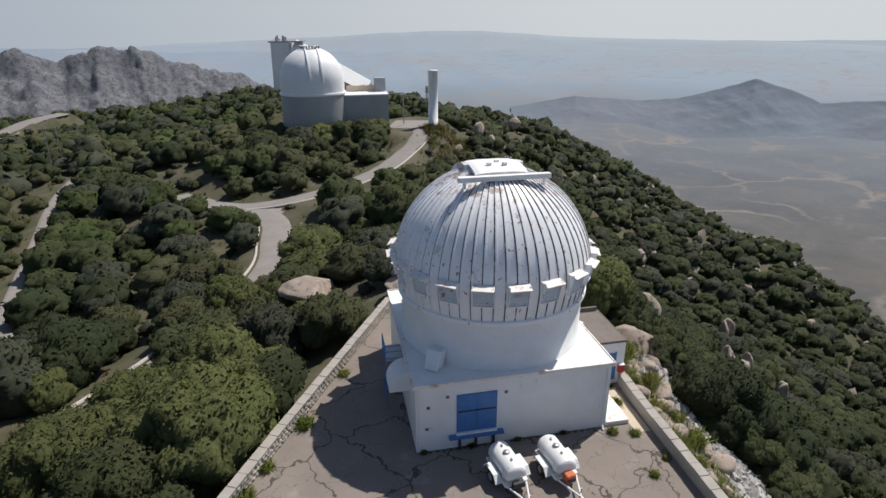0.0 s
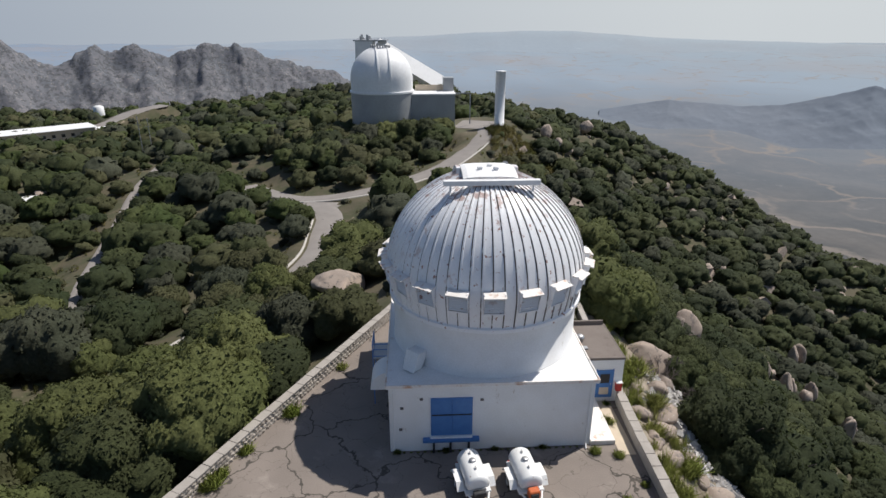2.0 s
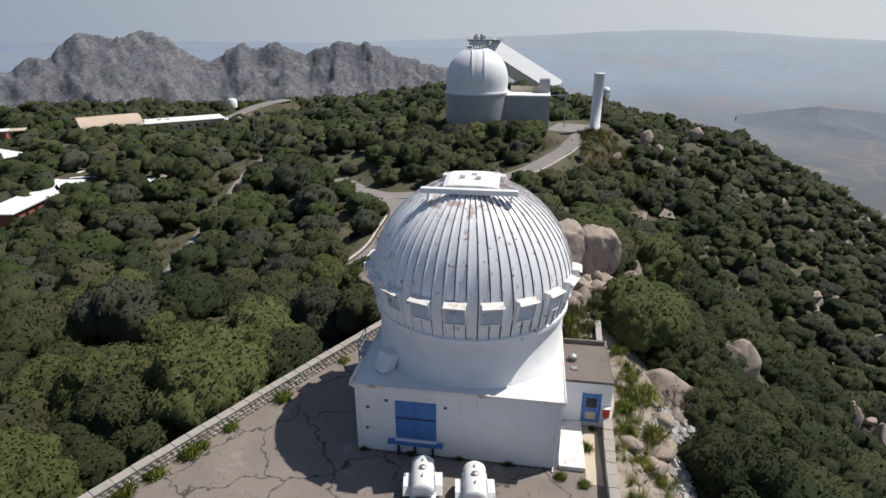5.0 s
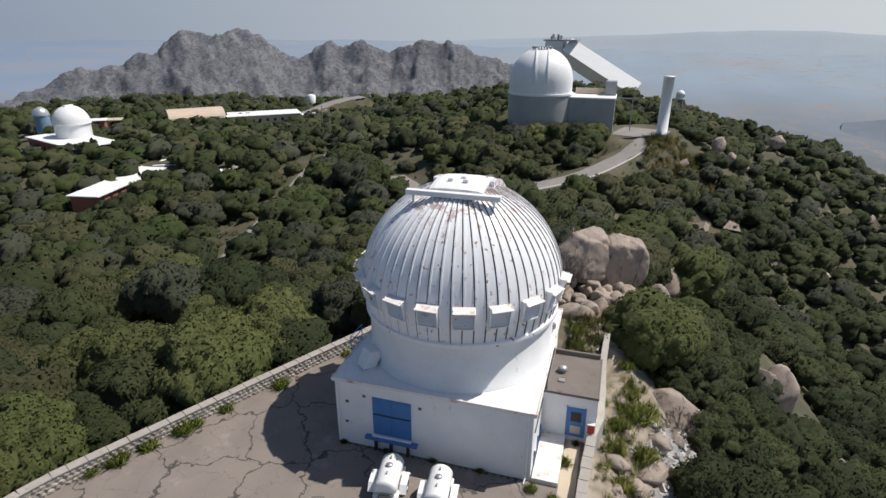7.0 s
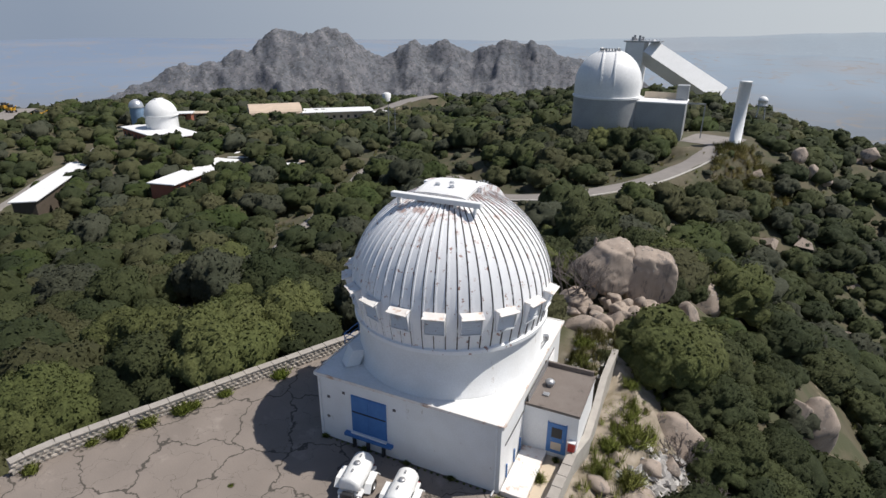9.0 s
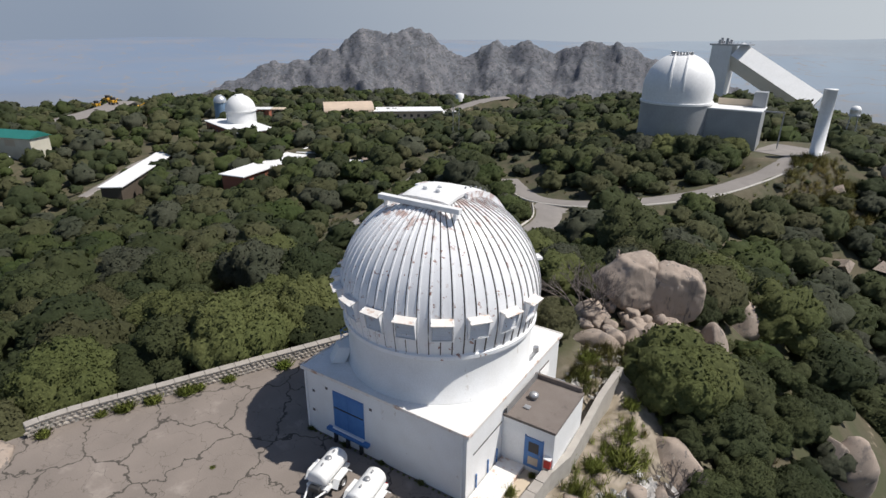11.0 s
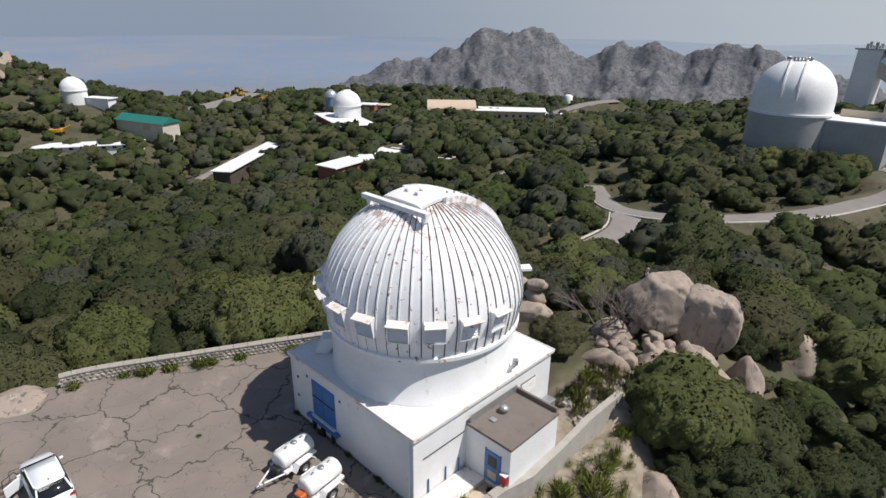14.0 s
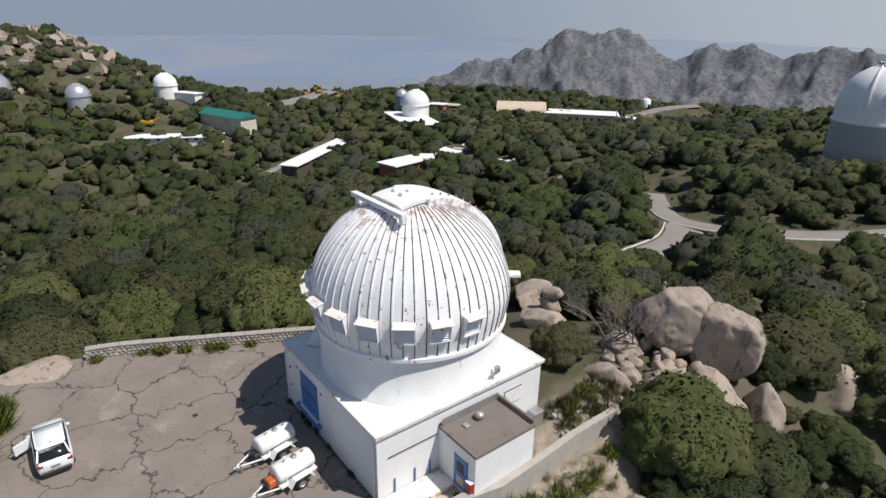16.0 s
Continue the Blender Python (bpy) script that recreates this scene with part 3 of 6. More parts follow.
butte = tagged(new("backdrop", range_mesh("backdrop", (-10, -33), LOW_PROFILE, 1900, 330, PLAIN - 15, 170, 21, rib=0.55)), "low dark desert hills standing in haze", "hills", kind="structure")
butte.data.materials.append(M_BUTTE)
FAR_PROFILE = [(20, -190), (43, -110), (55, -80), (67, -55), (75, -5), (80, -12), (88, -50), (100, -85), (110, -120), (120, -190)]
far_range = tagged(new("backdrop", range_mesh("backdrop", (0, 0), FAR_PROFILE, 4600, 1100, -235, 2500, 31, nr=14)), "mountain ranges on the horizon, coloured faint blue as haze", "mountain range", kind="structure")
far_range.data.materials.append(M_HAZERANGE)


# ---- roads ----
def ribbon(name, line, half, lift, material, label, category, side=0.0, parent=None):
    co, f, k = [], [], 7
    for i, p in enumerate(line):
        d = (line[min(i + 1, len(line) - 1)] - line[max(i - 1, 0)])
        d.z = 0
        d.normalize()
        nrm = Vector((-d.y, d.x, 0))
        for j in range(k):
            o = side + half * (2 * j / (k - 1) - 1)
            co.append((p.x + nrm.x * o, p.y + nrm.y * o, p.z + lift - (0.25 if j in (0, k - 1) else 0)))
    for i in range(len(line) - 1):
        for j in range(k - 1):
            a = i * k + j
            f.append((a, a + 1, a + k + 1, a + k))
    me = quads_mesh(name, np.array(co), np.array(f))
    me.shade_smooth()
    me.materials.append(material)
    ob = new(name, me)
    if parent is None:
        tagged(ob, label, category, kind="structure")
    else:
        ob.parent = parent
    return ob


for key, (w, line) in ROAD_LINES.items():
    road = ribbon("road", line, w, 0.0, M_ASPHALT, "worn pale asphalt service road through the trees", "road")
    if key in ("lower", "upper"):
        ribbon("kerb", line, 0.16, 0.14, M_KERB, "", "", (w + 0.05) * (1 if key == "lower" else -1), road)
junction = tagged(part("pavement", lathe([(0, 0), (4.5, 0), (4.7, -0.3)], 24), M_ASPHALT), "asphalt road junction", "pavement", kind="structure")
junction.matrix_basis = pose(-21.5, 76, -8.92)


# ---- trees ----
def cube_sphere(n):
    """Directions and quads of a sphere made from a cube of n by n faces a side, open below."""
    g = np.tan(np.linspace(-math.pi / 4, math.pi / 4, n + 1))
    A, B = np.meshgrid(g, g)
    one = np.ones_like(A)
    sides = [(A, B, one), (one, A, B), (-one, -A, B), (-A, one, B), (A, -one, B)]
    d = np.concatenate([np.stack(q, -1).reshape(-1, 3) for q in sides])
    d /= np.linalg.norm(d, axis=1, keepdims=True)
    k = np.arange((n + 1) ** 2).reshape(n + 1, n + 1)
    q = np.stack([k[:-1, :-1], k[:-1, 1:], k[1:, 1:], k[1:, :-1]], -1).reshape(-1, 4)
    f = np.concatenate([q + i * (n + 1) ** 2 for i in range(5)])
    f = f[d[f].mean(1)[:, 2] > -0.5]
    _, first, back = np.unique(np.round(d, 5), axis=0, return_index=True, return_inverse=True)
    return d[first], back.ravel()[f]


def crown_lobes(rng, lobes, small, r):
    """Centres and radii of the clumps of a rounded oak crown about its heart."""
    c, k = [np.zeros(3)], [0.62 * r]
    for i in range(lobes):
        a, e = rng.uniform(0, math.tau), math.asin(rng.uniform(-0.38, 1.0))
        kk = rng.uniform(0.20, 0.40) * r
        d = (r - kk) * rng.uniform(0.86, 1.08)
        u = np.array([math.cos(e) * math.cos(a), math.cos(e) * math.sin(a), math.sin(e) * 0.86])
        c.append(u * d), k.append(kk)
        for j in range(small):
            v = u * 0.9 + rng.normal(size=3) * 0.6
            v /= np.linalg.norm(v)
            c.append(u * d + v * kk * rng.uniform(0.72, 0.95)), k.append(kk * rng.uniform(0.28, 0.46))
    return np.array(c), np.array(k)


def crown_skin(u, c, k):
    """How far the crown reaches along each direction, and the way its surface faces there."""
    along = u @ c.T
    root = along ** 2 - (c ** 2).sum(1) + k ** 2
    reach = np.where(root > 0, along + np.sqrt(np.maximum(root, 0)), 0)
    best = reach.argmax(1)
    R = reach[np.arange(len(u)), best]
    p = u * R[:, None]
    nrm = (p - c[best]) / k[best][:, None]
    return p, nrm


def crown_geometry(seed, lobes, small, skin, leaves, leaf, r=2.75, h=1.5):
    """Points, soft normals and quads: a dense clumpy mass with loose leaf sprays standing out of it."""
    rng = np.random.RandomState(seed)
    c, k = crown_lobes(rng, lobes, small, r)
    d, f = cube_sphere(skin)
    p, nrm = crown_skin(d, c, k)
    p = p * rng.uniform(0.955, 1.0, (len(p), 1))
    u = rng.normal(size=(leaves, 3))
    u /= np.linalg.norm(u, axis=1, keepdims=True)
    u[:, 2] = np.where(u[:, 2] < -0.4, -u[:, 2], u[:, 2])
    q, qn = crown_skin(u, c, k)
    q = q * rng.uniform(0.985, 1.035, (leaves, 1))
    face = qn + rng.normal(size=(leaves, 3)) * 0.6
    face /= np.linalg.norm(face, axis=1, keepdims=True)
    a = np.cross(face, rng.normal(size=(leaves, 3)))
    a /= np.linalg.norm(a, axis=1, keepdims=True)
    b = np.cross(face, a)
    s = leaf * rng.uniform(0.6, 1.5, (leaves, 1))
    corners = np.stack([q - a * s, q - b * s * 0.62, q + a * s, q + b * s * 0.62], 1).reshape(-1, 3)
    soft = qn * 0.8 + u * 0.3 + np.array([0, 0, 0.3]) + rng.normal(size=(leaves, 3)) * 0.2
    co = np.concatenate([p, corners])
    no = np.concatenate([nrm * 0.8 + d * 0.3 + np.array([0, 0, 0.3]), np.repeat(soft, 4, 0)])
    no /= np.linalg.norm(no, axis=1, keepdims=True)
    fa = np.concatenate([f, len(p) + np.arange(leaves * 4).reshape(-1, 4)])
    return co + np.array([0, 0, h]), no, fa


def trunk_bm(seed, r=2.6, h=2.2):
    rng = random.Random(seed)
    bm = rod((0, 0, -0.6), (0.1, 0, h * 0.7), 0.24, seg=7, r2=0.17)
    for i in range(6):
        a = rng.uniform(0, math.tau)
        b = Vector((0.1, 0, h * rng.uniform(0.4, 0.7)))
        e = Vector((math.cos(a) * r * 0.55, math.sin(a) * r * 0.55, h + rng.uniform(0.2, 1.2)))
        rod(b, e, 0.11, bm, 5, 0.03)
    return bm


def quads_to_mesh(name, q, material):
    me = quads_mesh(name, q[..., :3].reshape(-1, 3), np.arange(len(q) * 4).reshape(-1, 4))
    if q.shape[-1] == 6:
        soft = me.attributes.new("custom_normal", "FLOAT_VECTOR", "POINT")
        soft.data.foreach_set("vector", np.ascontiguousarray(q[..., 3:], np.float32).ravel())
    me.materials.append(material)
    return me


def soft_mesh(name, co, no, f, materials):
    me = quads_mesh(name, co, f)
    soft = me.attributes.new("custom_normal", "FLOAT_VECTOR", "POINT")
    soft.data.foreach_set("vector", np.ascontiguousarray(no, np.float32).ravel())
    for m in materials:
        me.materials.append(m)
    return me


def keep_out(x, y, share_of=1.0):
    """Where no tree stands: roads, terrace, buildings, bare ground."""
    d, _ = road_blend(x, y)
    bad = (d < 1.0) | inside(x, y, TERRACE) | (poly_dist(x, y, TERRACE) < 2.4)
    for a, b, r in CLEAR:
        bad |= np.hypot(x - a, y - b) < r * share_of
    return bad


CLEAR = [(-12, 76.5, 4), (-4, 82, 4.5), (4, 91, 4.5), (10.5, 101, 4.5), (16, 111, 4), (-15.5, 61, 5), (-14.5, 69, 5.5), (-16, 53, 5), (-17.5, 47, 4.5), (-18.5, 41, 4), (0, 0, 12), (6, 12, 5), (8.5, 21.5, 6.0), (11.5, 2, 3.4), (12, -8, 4.6), (12, -2, 4), (11, -16, 4.5), (14.5, 7, 3), (27, 26, 4), (29.5, 29, 6.0), (14.2, 23.2, 2.8), (-3.6, 18.2, 3.6), (1.5, 17.0, 3.2), (12, 19, 2.4), (8, 15.5, 4), (-12.3, 125.6, 10.5), (0, 127, 8), (5, 127, 7.5), (14, 127, 12), (23, 117, 7), (34, 131, 4),
         (-108, 73, 5), (-110, 82, 5), (-113, 92, 5), (-116, 100, 5), (-90, 93, 4), (-164, 114, 9), (-172, 116, 7), (-153, 108, 7), (-141, 54, 3.2), (-146, 60, 3.2), (-151, 67, 3.2), (-156, 73, 3.2), (-161, 80, 3.2), (-187, 36, 5), (-193, 27, 5), (-199, 18, 5),
         (-208, 50, 6), (-198, 54, 6), (-242, 43, 8), (-233, 48, 5), (-236, 9.5, 7), (-162, 172, 9), (-134, 180, 14), (-190, 126, 8), (-193, 155, 7), (-128, 250, 16), (-72, 259, 10), (-160, 267, 7),
         (-272, 122, 16), (-255, 108, 9), (-30, 280, 22), (0, 300, 26), (-290, 15, 8), (-285, 28, 8), (-14, 27, 4.5), (10, 128, 8), (27, 24, 4), (29, 19.5, 4), (17.5, 31, 4), (14.5, -5, 3.6), (15.5, -10, 3.6), (14.5, 0, 3), (-2.5, 15.2, 3.6), (34, 128, 5.5), (36, 124, 4.5), (53, 155, 6), (51, 149, 5)]

def keep_near(x, y):
    """Close to a road, a wall or a building, where only smaller trees fit."""
    d, _ = road_blend(x, y)
    return (d < 2.6) | (poly_dist(x, y, TERRACE) < 3.4)


rng = np.random.RandomState(5)
sx, sy = np.meshgrid(np.arange(-420, 160, 6.0), np.arange(-60, 345, 6.0))
sx = (sx + rng.uniform(-2.4, 2.4, sx.shape)).ravel()
sy = (sy + rng.uniform(-2.4, 2.4, sy.shape)).ravel()
sz = terrain(sx, sy)
open_ground = waves(sx, sy, 40, 15) > 0.95
ok = (sz > -110) & (((np.hypot(sx + 110, sy - 90) < 235) | (sx > 10) | (np.hypot(sx + 335, sy + 4) < 75))) & ~open_ground & ~keep_out(sx, sy) & ~((np.hypot(sx - 10, sy + 28) < 14) & (sx > 8))
far_side = np.hypot(sx, sy + 20)
ok &= rng.uniform(size=sx.shape) < np.where(far_side > 190, 0.8, 0.97) * np.where(np.hypot(sx + 335, sy + 4) < 75, 0.45, 1.0)
ok &= ~((sy < -30) & (np.abs(sx - 5) < 40))
sx, sy, sz, far_side = sx[ok], sy[ok], sz[ok], far_side[ok]
size = (0.95 + 0.90 * rng.uniform(size=sx.shape) ** 1.4) * np.where(keep_near(sx, sy), 0.62, 1.0) * np.where(sx > 16 + 0.12 * sy, 0.82, 1.0)
size = np.minimum(size, np.maximum(0.42, (road_blend(sx, sy)[0] + 0.5) / 2.3))
turn = rng.uniform(0, math.tau, sx.shape)
more = [(-22, 23.5, 1.15), (-42, 9, 1.2), (-26.5, 27.5, 1.2), (-24.5, 25.5, 1.25), (-21.5, 30, 1.3), (-18.5, 34, 1.1), (-23.5, 35, 1.0), (-16.5, 30, 1.2), (-12.5, 39, 1.1), (-41, 3.5, 1.25), (-46, 0, 1.2), (-52, -4, 1.2), (-23, 13, 1.2), (-18.2, 5.2, 1.6), (-25, 6, 1.35), (-22.5, -5.5, 1.7), (-27, -1, 1.6), (-25.5, -12, 1.5), (13.8, 11.4, 1.1), (17.0, 12.6, 1.15), (15.6, 9.4, 0.8), (18.8, 8.5, 0.9), (3.2, 12.2, 0.85), (-26, 112, 1.5), (-21, 110, 1.5), (-16, 111, 1.6), (-11, 112.5, 1.5), (-6, 113.5, 1.6), (-1, 114.5, 1.5), (3, 117, 1.4), (17, 18, 0.75), (19.5, 16, 0.8), (18, 22.5, 0.7), (21, 19.5, 0.8), (20, 26, 0.8), (23.5, 28, 0.8), (24, 15.5, 0.75), (22, 12, 0.95), (26, 11, 0.9), (12.5, 27.5, 0.7), (18, 27.5, 0.6), (9, 28, 1.0), (3.5, 26, 1.1), (13.5, 31.5, 1.0), (17.5, 5.5, 0.75), (19.5, 3, 0.85), (21.5, 7.5, 1.0), (18.6, -1.5, 0.9), (19.8, -6.5, 1.0), (22.5, -2, 1.1), (-134, 45.0, 1.7), (-130.5, 48.0, 1.7), (-138, 42.5, 1.5), (-129.5, 53.5, 1.15), (-133.5, 59.5, 1.15), (-138, 65, 1.15), (-143, 71, 1.15), (-148, 77, 1.1), (-28, 118, 1.5), (-20, 104, 1.4), (-12, 104, 1.4), (-5, 106, 1.3), (1, 110, 1.3)]
add_x, add_y, add_s = (np.array(v, float) for v in zip(*more))
sx, sy, sz = np.append(sx, add_x), np.append(sy, add_y), np.append(sz, terrain(add_x, add_y))
size, turn, far_side = np.append(size, add_s), np.append(turn, add_x * 3), np.append(far_side, np.hypot(add_x, add_y + 20) * 0.5)
order = np.argsort(far_side)
TREE_LABEL = "dense dark-green evergreen oak with a rounded clumpy crown"
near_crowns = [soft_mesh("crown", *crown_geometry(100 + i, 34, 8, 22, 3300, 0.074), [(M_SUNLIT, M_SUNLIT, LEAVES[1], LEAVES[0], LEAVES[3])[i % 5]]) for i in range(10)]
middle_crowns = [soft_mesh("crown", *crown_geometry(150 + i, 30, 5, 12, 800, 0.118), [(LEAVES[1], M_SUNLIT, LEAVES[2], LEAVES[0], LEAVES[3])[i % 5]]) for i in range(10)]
near_trunks = []
for i in range(6):
    me = bpy.data.meshes.new("trunk")
    b = trunk_bm(200 + i)
    b.to_mesh(me)
    b.free()
    me.materials.append(M_BARK)
    near_trunks.append(me)
NEAR, SINGLE = 48, 280
for n, i in enumerate(order[:SINGLE]):
    t = thing("oak_tree", TREE_LABEL, "tree", group="oaks on the ridge")
    s = float(size[i])
    t.matrix_basis = Matrix.LocRotScale((sx[i], sy[i], sz[i]), Euler((0, 0, turn[i])), (s, s, s * (0.80 + 0.26 * ((n * 7) % 5) / 4)))
    share("trunk", near_trunks[n % 6], t, Matrix())
    # trees on the steep side draw only on the darker leaf colours
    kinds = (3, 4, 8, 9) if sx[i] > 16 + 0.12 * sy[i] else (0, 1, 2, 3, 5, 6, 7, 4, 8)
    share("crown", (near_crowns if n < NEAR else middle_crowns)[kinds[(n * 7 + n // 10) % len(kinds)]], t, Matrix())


def woods(name, spots, lobes, small, skin, leaves, leaf, label, variants=10, materials=None):
    """Many trees as one mesh. spots: rows of x, y, z, size, turn."""
    materials = materials or LEAVES
    kinds = [crown_geometry(300 + i + lobes * 10, lobes, small, skin, leaves, leaf) for i in range(variants)]
    cos, nos, fas, ids, start = [], [], [], [], 0
    for n, (x0, y0, z0, k, a) in enumerate(spots):
        p, no, f = kinds[(n * 7 + n // variants) % variants]
        c, s = math.cos(a), math.sin(a)
        x, y, z = p[:, 0] * k, p[:, 1] * k, p[:, 2] * k * (0.74 + 0.07 * (n % 5))
        cos.append(np.stack([x0 + c * x - s * y, y0 + s * x + c * y, z0 + z], -1))
        nos.append(np.stack([c * no[:, 0] - s * no[:, 1], s * no[:, 0] + c * no[:, 1], no[:, 2]], -1))
        fas.append(f + start)
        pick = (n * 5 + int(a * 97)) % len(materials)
        # darker leaf picks on the steep side, without the olive and fresh greens
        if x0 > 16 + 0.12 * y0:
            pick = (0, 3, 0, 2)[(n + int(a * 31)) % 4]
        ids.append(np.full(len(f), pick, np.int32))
        start += len(p)
    me = soft_mesh(name, np.concatenate(cos), np.concatenate(nos), np.concatenate(fas), materials)
    me.polygons.foreach_set("material_index", np.concatenate(ids))
    return tagged(new(name, me), label, "woodland", kind="stuff")


spots = np.stack([sx, sy, sz, size, turn], 1)[order]
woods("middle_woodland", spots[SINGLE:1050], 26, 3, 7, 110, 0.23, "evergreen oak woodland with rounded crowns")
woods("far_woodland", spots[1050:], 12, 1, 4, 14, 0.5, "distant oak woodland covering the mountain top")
# low scrub between the oaks, thicker on the steep side
bx, by = np.meshgrid(np.arange(-130, 150, 4.0), np.arange(-45, 190, 4.0))
bx = (bx + rng.uniform(-1.4, 1.4, bx.shape)).ravel()
by = (by + rng.uniform(-1.4, 1.4, by.shape)).ravel()
bz = terrain(bx, by)
steep = bx > 14 + 0.12 * by
keep = ~keep_out(bx, by, 0.62) & (np.hypot(bx, by) > 10) & (bz > -90) & (rng.uniform(size=bx.shape) < np.where(steep, 0.9, 0.5)) & ((bx < 9) | (bx > 14.5) | (by > 9)) & (np.hypot(bx - 6, by + 32) > 16)
scrub = np.stack([bx, by, bz - 0.5, np.where(steep, 0.38 + 0.85 * rng.uniform(size=bx.shape) ** 1.8, rng.uniform(0.3, 0.62, bx.shape)), rng.uniform(0, 6.28, bx.shape)], 1)[keep]
hx_, hy_ = -335 + rng.normal(0, 36, 800), -4 + rng.normal(0, 36, 800)
scrub = np.concatenate([scrub, np.stack([hx_, hy_, terrain(hx_, hy_) - 0.4, rng.uniform(0.45, 1.0, 800), rng.uniform(0, 6.28, 800)], 1)])
on_slope = scrub[:, 0] > 14 + 0.12 * scrub[:, 1]
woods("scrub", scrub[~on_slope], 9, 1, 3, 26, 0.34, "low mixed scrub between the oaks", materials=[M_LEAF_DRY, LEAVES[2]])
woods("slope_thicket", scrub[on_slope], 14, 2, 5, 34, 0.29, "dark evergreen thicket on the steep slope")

# ---- terrace ----
def terrace_material():
    m = stained(mat("cracked_terrace_concrete", (0.235, 0.198, 0.172), 0.92, second=(0.165, 0.14, 0.122), scale=0.35, fine=12, bump=0.25), (0.33, 0.285, 0.25), 0.4, 0.58, 0.75)
    n, l = m.node_tree.nodes, m.node_tree.links
    p = n["Principled BSDF"]
    geo = n.new("ShaderNodeNewGeometry")
    warp = n.new("ShaderNodeTexNoise")
    warp.inputs["Scale"].default_value, warp.inputs["Detail"].default_value = 0.9, 5
    l.new(geo.outputs["Position"], warp.inputs["Vector"])
    add = n.new("ShaderNodeVectorMath")
    add.operation = "MULTIPLY_ADD"
    add.inputs[1].default_value = (2.4, 2.4, 0)
    l.new(warp.outputs["Color"], add.inputs[0]), l.new(geo.outputs["Position"], add.inputs[2])
    before = p.inputs["Base Color"].links[0].from_socket
    for scale, width, dark in ((0.21, 0.019, 0.92), (0.5, 0.010, 0.55)):
        v = n.new("ShaderNodeTexVoronoi")
        v.voronoi_dimensions, v.feature = "2D", "DISTANCE_TO_EDGE"
        v.inputs["Scale"].default_value = scale
        l.new(add.outputs[0], v.inputs["Vector"])
        r = n.new("ShaderNodeMapRange")
        r.inputs[1].default_value, r.inputs[2].default_value = width * 0.4, width
        r.inputs[3].default_value, r.inputs[4].default_value = dark, 0.0
        l.new(v.outputs["Distance"], r.inputs[0])
        mix = n.new("ShaderNodeMix")
        mix.data_type = "RGBA"
        mix.inputs[7].default_value = (0.055, 0.048, 0.040, 1)
        l.new(r.outputs[0], mix.inputs[0]), l.new(before, mix.inputs[6])
        before = mix.outputs[2]
    l.new(before, p.inputs["Base Color"])
    return m


bm = bmesh.new()
top = [bm.verts.new((x, y, 0)) for x, y in TERRACE]
f = bm.faces.new(top)
ex = bmesh.ops.extrude_face_region(bm, geom=[f])
for v in ex["geom"]:
    if isinstance(v, bmesh.types.BMVert):
        v.co.z = -3.6
bmesh.ops.recalc_face_normals(bm, faces=bm.faces)
terrace = tagged(part("pavement", bm, terrace_material()), "cracked grey-brown concrete terrace with weeds in its joints", "pavement", kind="structure")


# ---- main observatory ----
CX, CY = 0.2, 0.4
DC, DR = 9.4, 6.33
obs = thing("observatory", "white observatory with ribbed peeling dome on a square base", "observatory")
part("base_wall", box(-6, -6, 0, 6.12, 6.78, 4.5), M_WHITE, obs, "white painted block wall")
part("roof", box(-6.15, -6.15, 4.5, 6.3, 6.92, 4.70, 0.03), M_ROOF, obs, "white coated flat roof")
for a, b in (((-6.15, -6.17, 4.58), (6.3, -6.09, 4.78)), ((6.24, -6.15, 4.58), (6.32, 6.92, 4.78)), ((-6.17, -6.15, 4.58), (-6.09, 6.92, 4.78)), ((-6.15, 6.86, 4.58), (6.3, 6.94, 4.78))):
    part("roof_edge", box(*a, *b, 0.015), M_RUST, obs, "rust-streaked metal roof edge")
part("drum", lathe([(6.02, 4.68), (6.02, 4.84), (5.95, 4.88), (5.95, 8.0)], 96, at=(CX, CY, 0)), M_WHITE, obs, "white plastered drum", True)
part("dome_ring", lathe([(5.9, 7.76), (6.2, 7.78), (6.2, 8.00), (6.04, 8.07), (5.9, 8.07)], 96, at=(CX, CY, 0)), M_DOME, obs)
A_LOW = radians(4)
prof = [(6.04, 8.0), (6.17, 8.7), (6.27, 9.3)] + [(DR * math.cos(a), DC + DR * math.sin(a)) for a in np.linspace(A_LOW, radians(90), 30)]
part("dome_shell", lathe(prof, 144, at=(CX, CY, 0)), M_DOME, obs, "white dome of metal panels with rust spots", True)


def dome_strip(half, out0, out1, low, high, shift=0.0, steps=26):
    """A strip up the dome at azimuth 0, standing out from the shell."""
    bm = bmesh.new()
    rows = []
    path = [(6.06, 8.06), (6.18, 8.7), (6.28, 9.3)] if low < A_LOW else []
    path += [(DR * math.cos(a), DC + DR * math.sin(a)) for a in np.linspace(max(low, A_LOW), high, steps)]
    for r, z in path:
        n = Vector((r, 0, max(z - DC, 0))).normalized()
        c = Vector((r, shift * min(1.0, r / 3.0), z))
        w = half * min(1.0, 0.25 + r / 5.0)
        rows.append([bm.verts.new(c + n * o + Vector((0, s * w, 0))) for s, o in ((-1, out0), (-1, out1), (1, out1), (1, out0))])
    for p, q in zip(rows, rows[1:]):
        for i in range(3):
            bm.faces.new((p[i], p[i + 1], q[i + 1], q[i]))
    bm.faces.new(rows[0][::-1]), bm.faces.new(rows[-1])
    bmesh.ops.recalc_face_normals(bm, faces=bm.faces)
    return bm


def mesh_of(name, bm, material):
    me = bpy.data.meshes.new(name)
    bm.to_mesh(me)
    bm.free()
    me.materials.append(material)
    return me


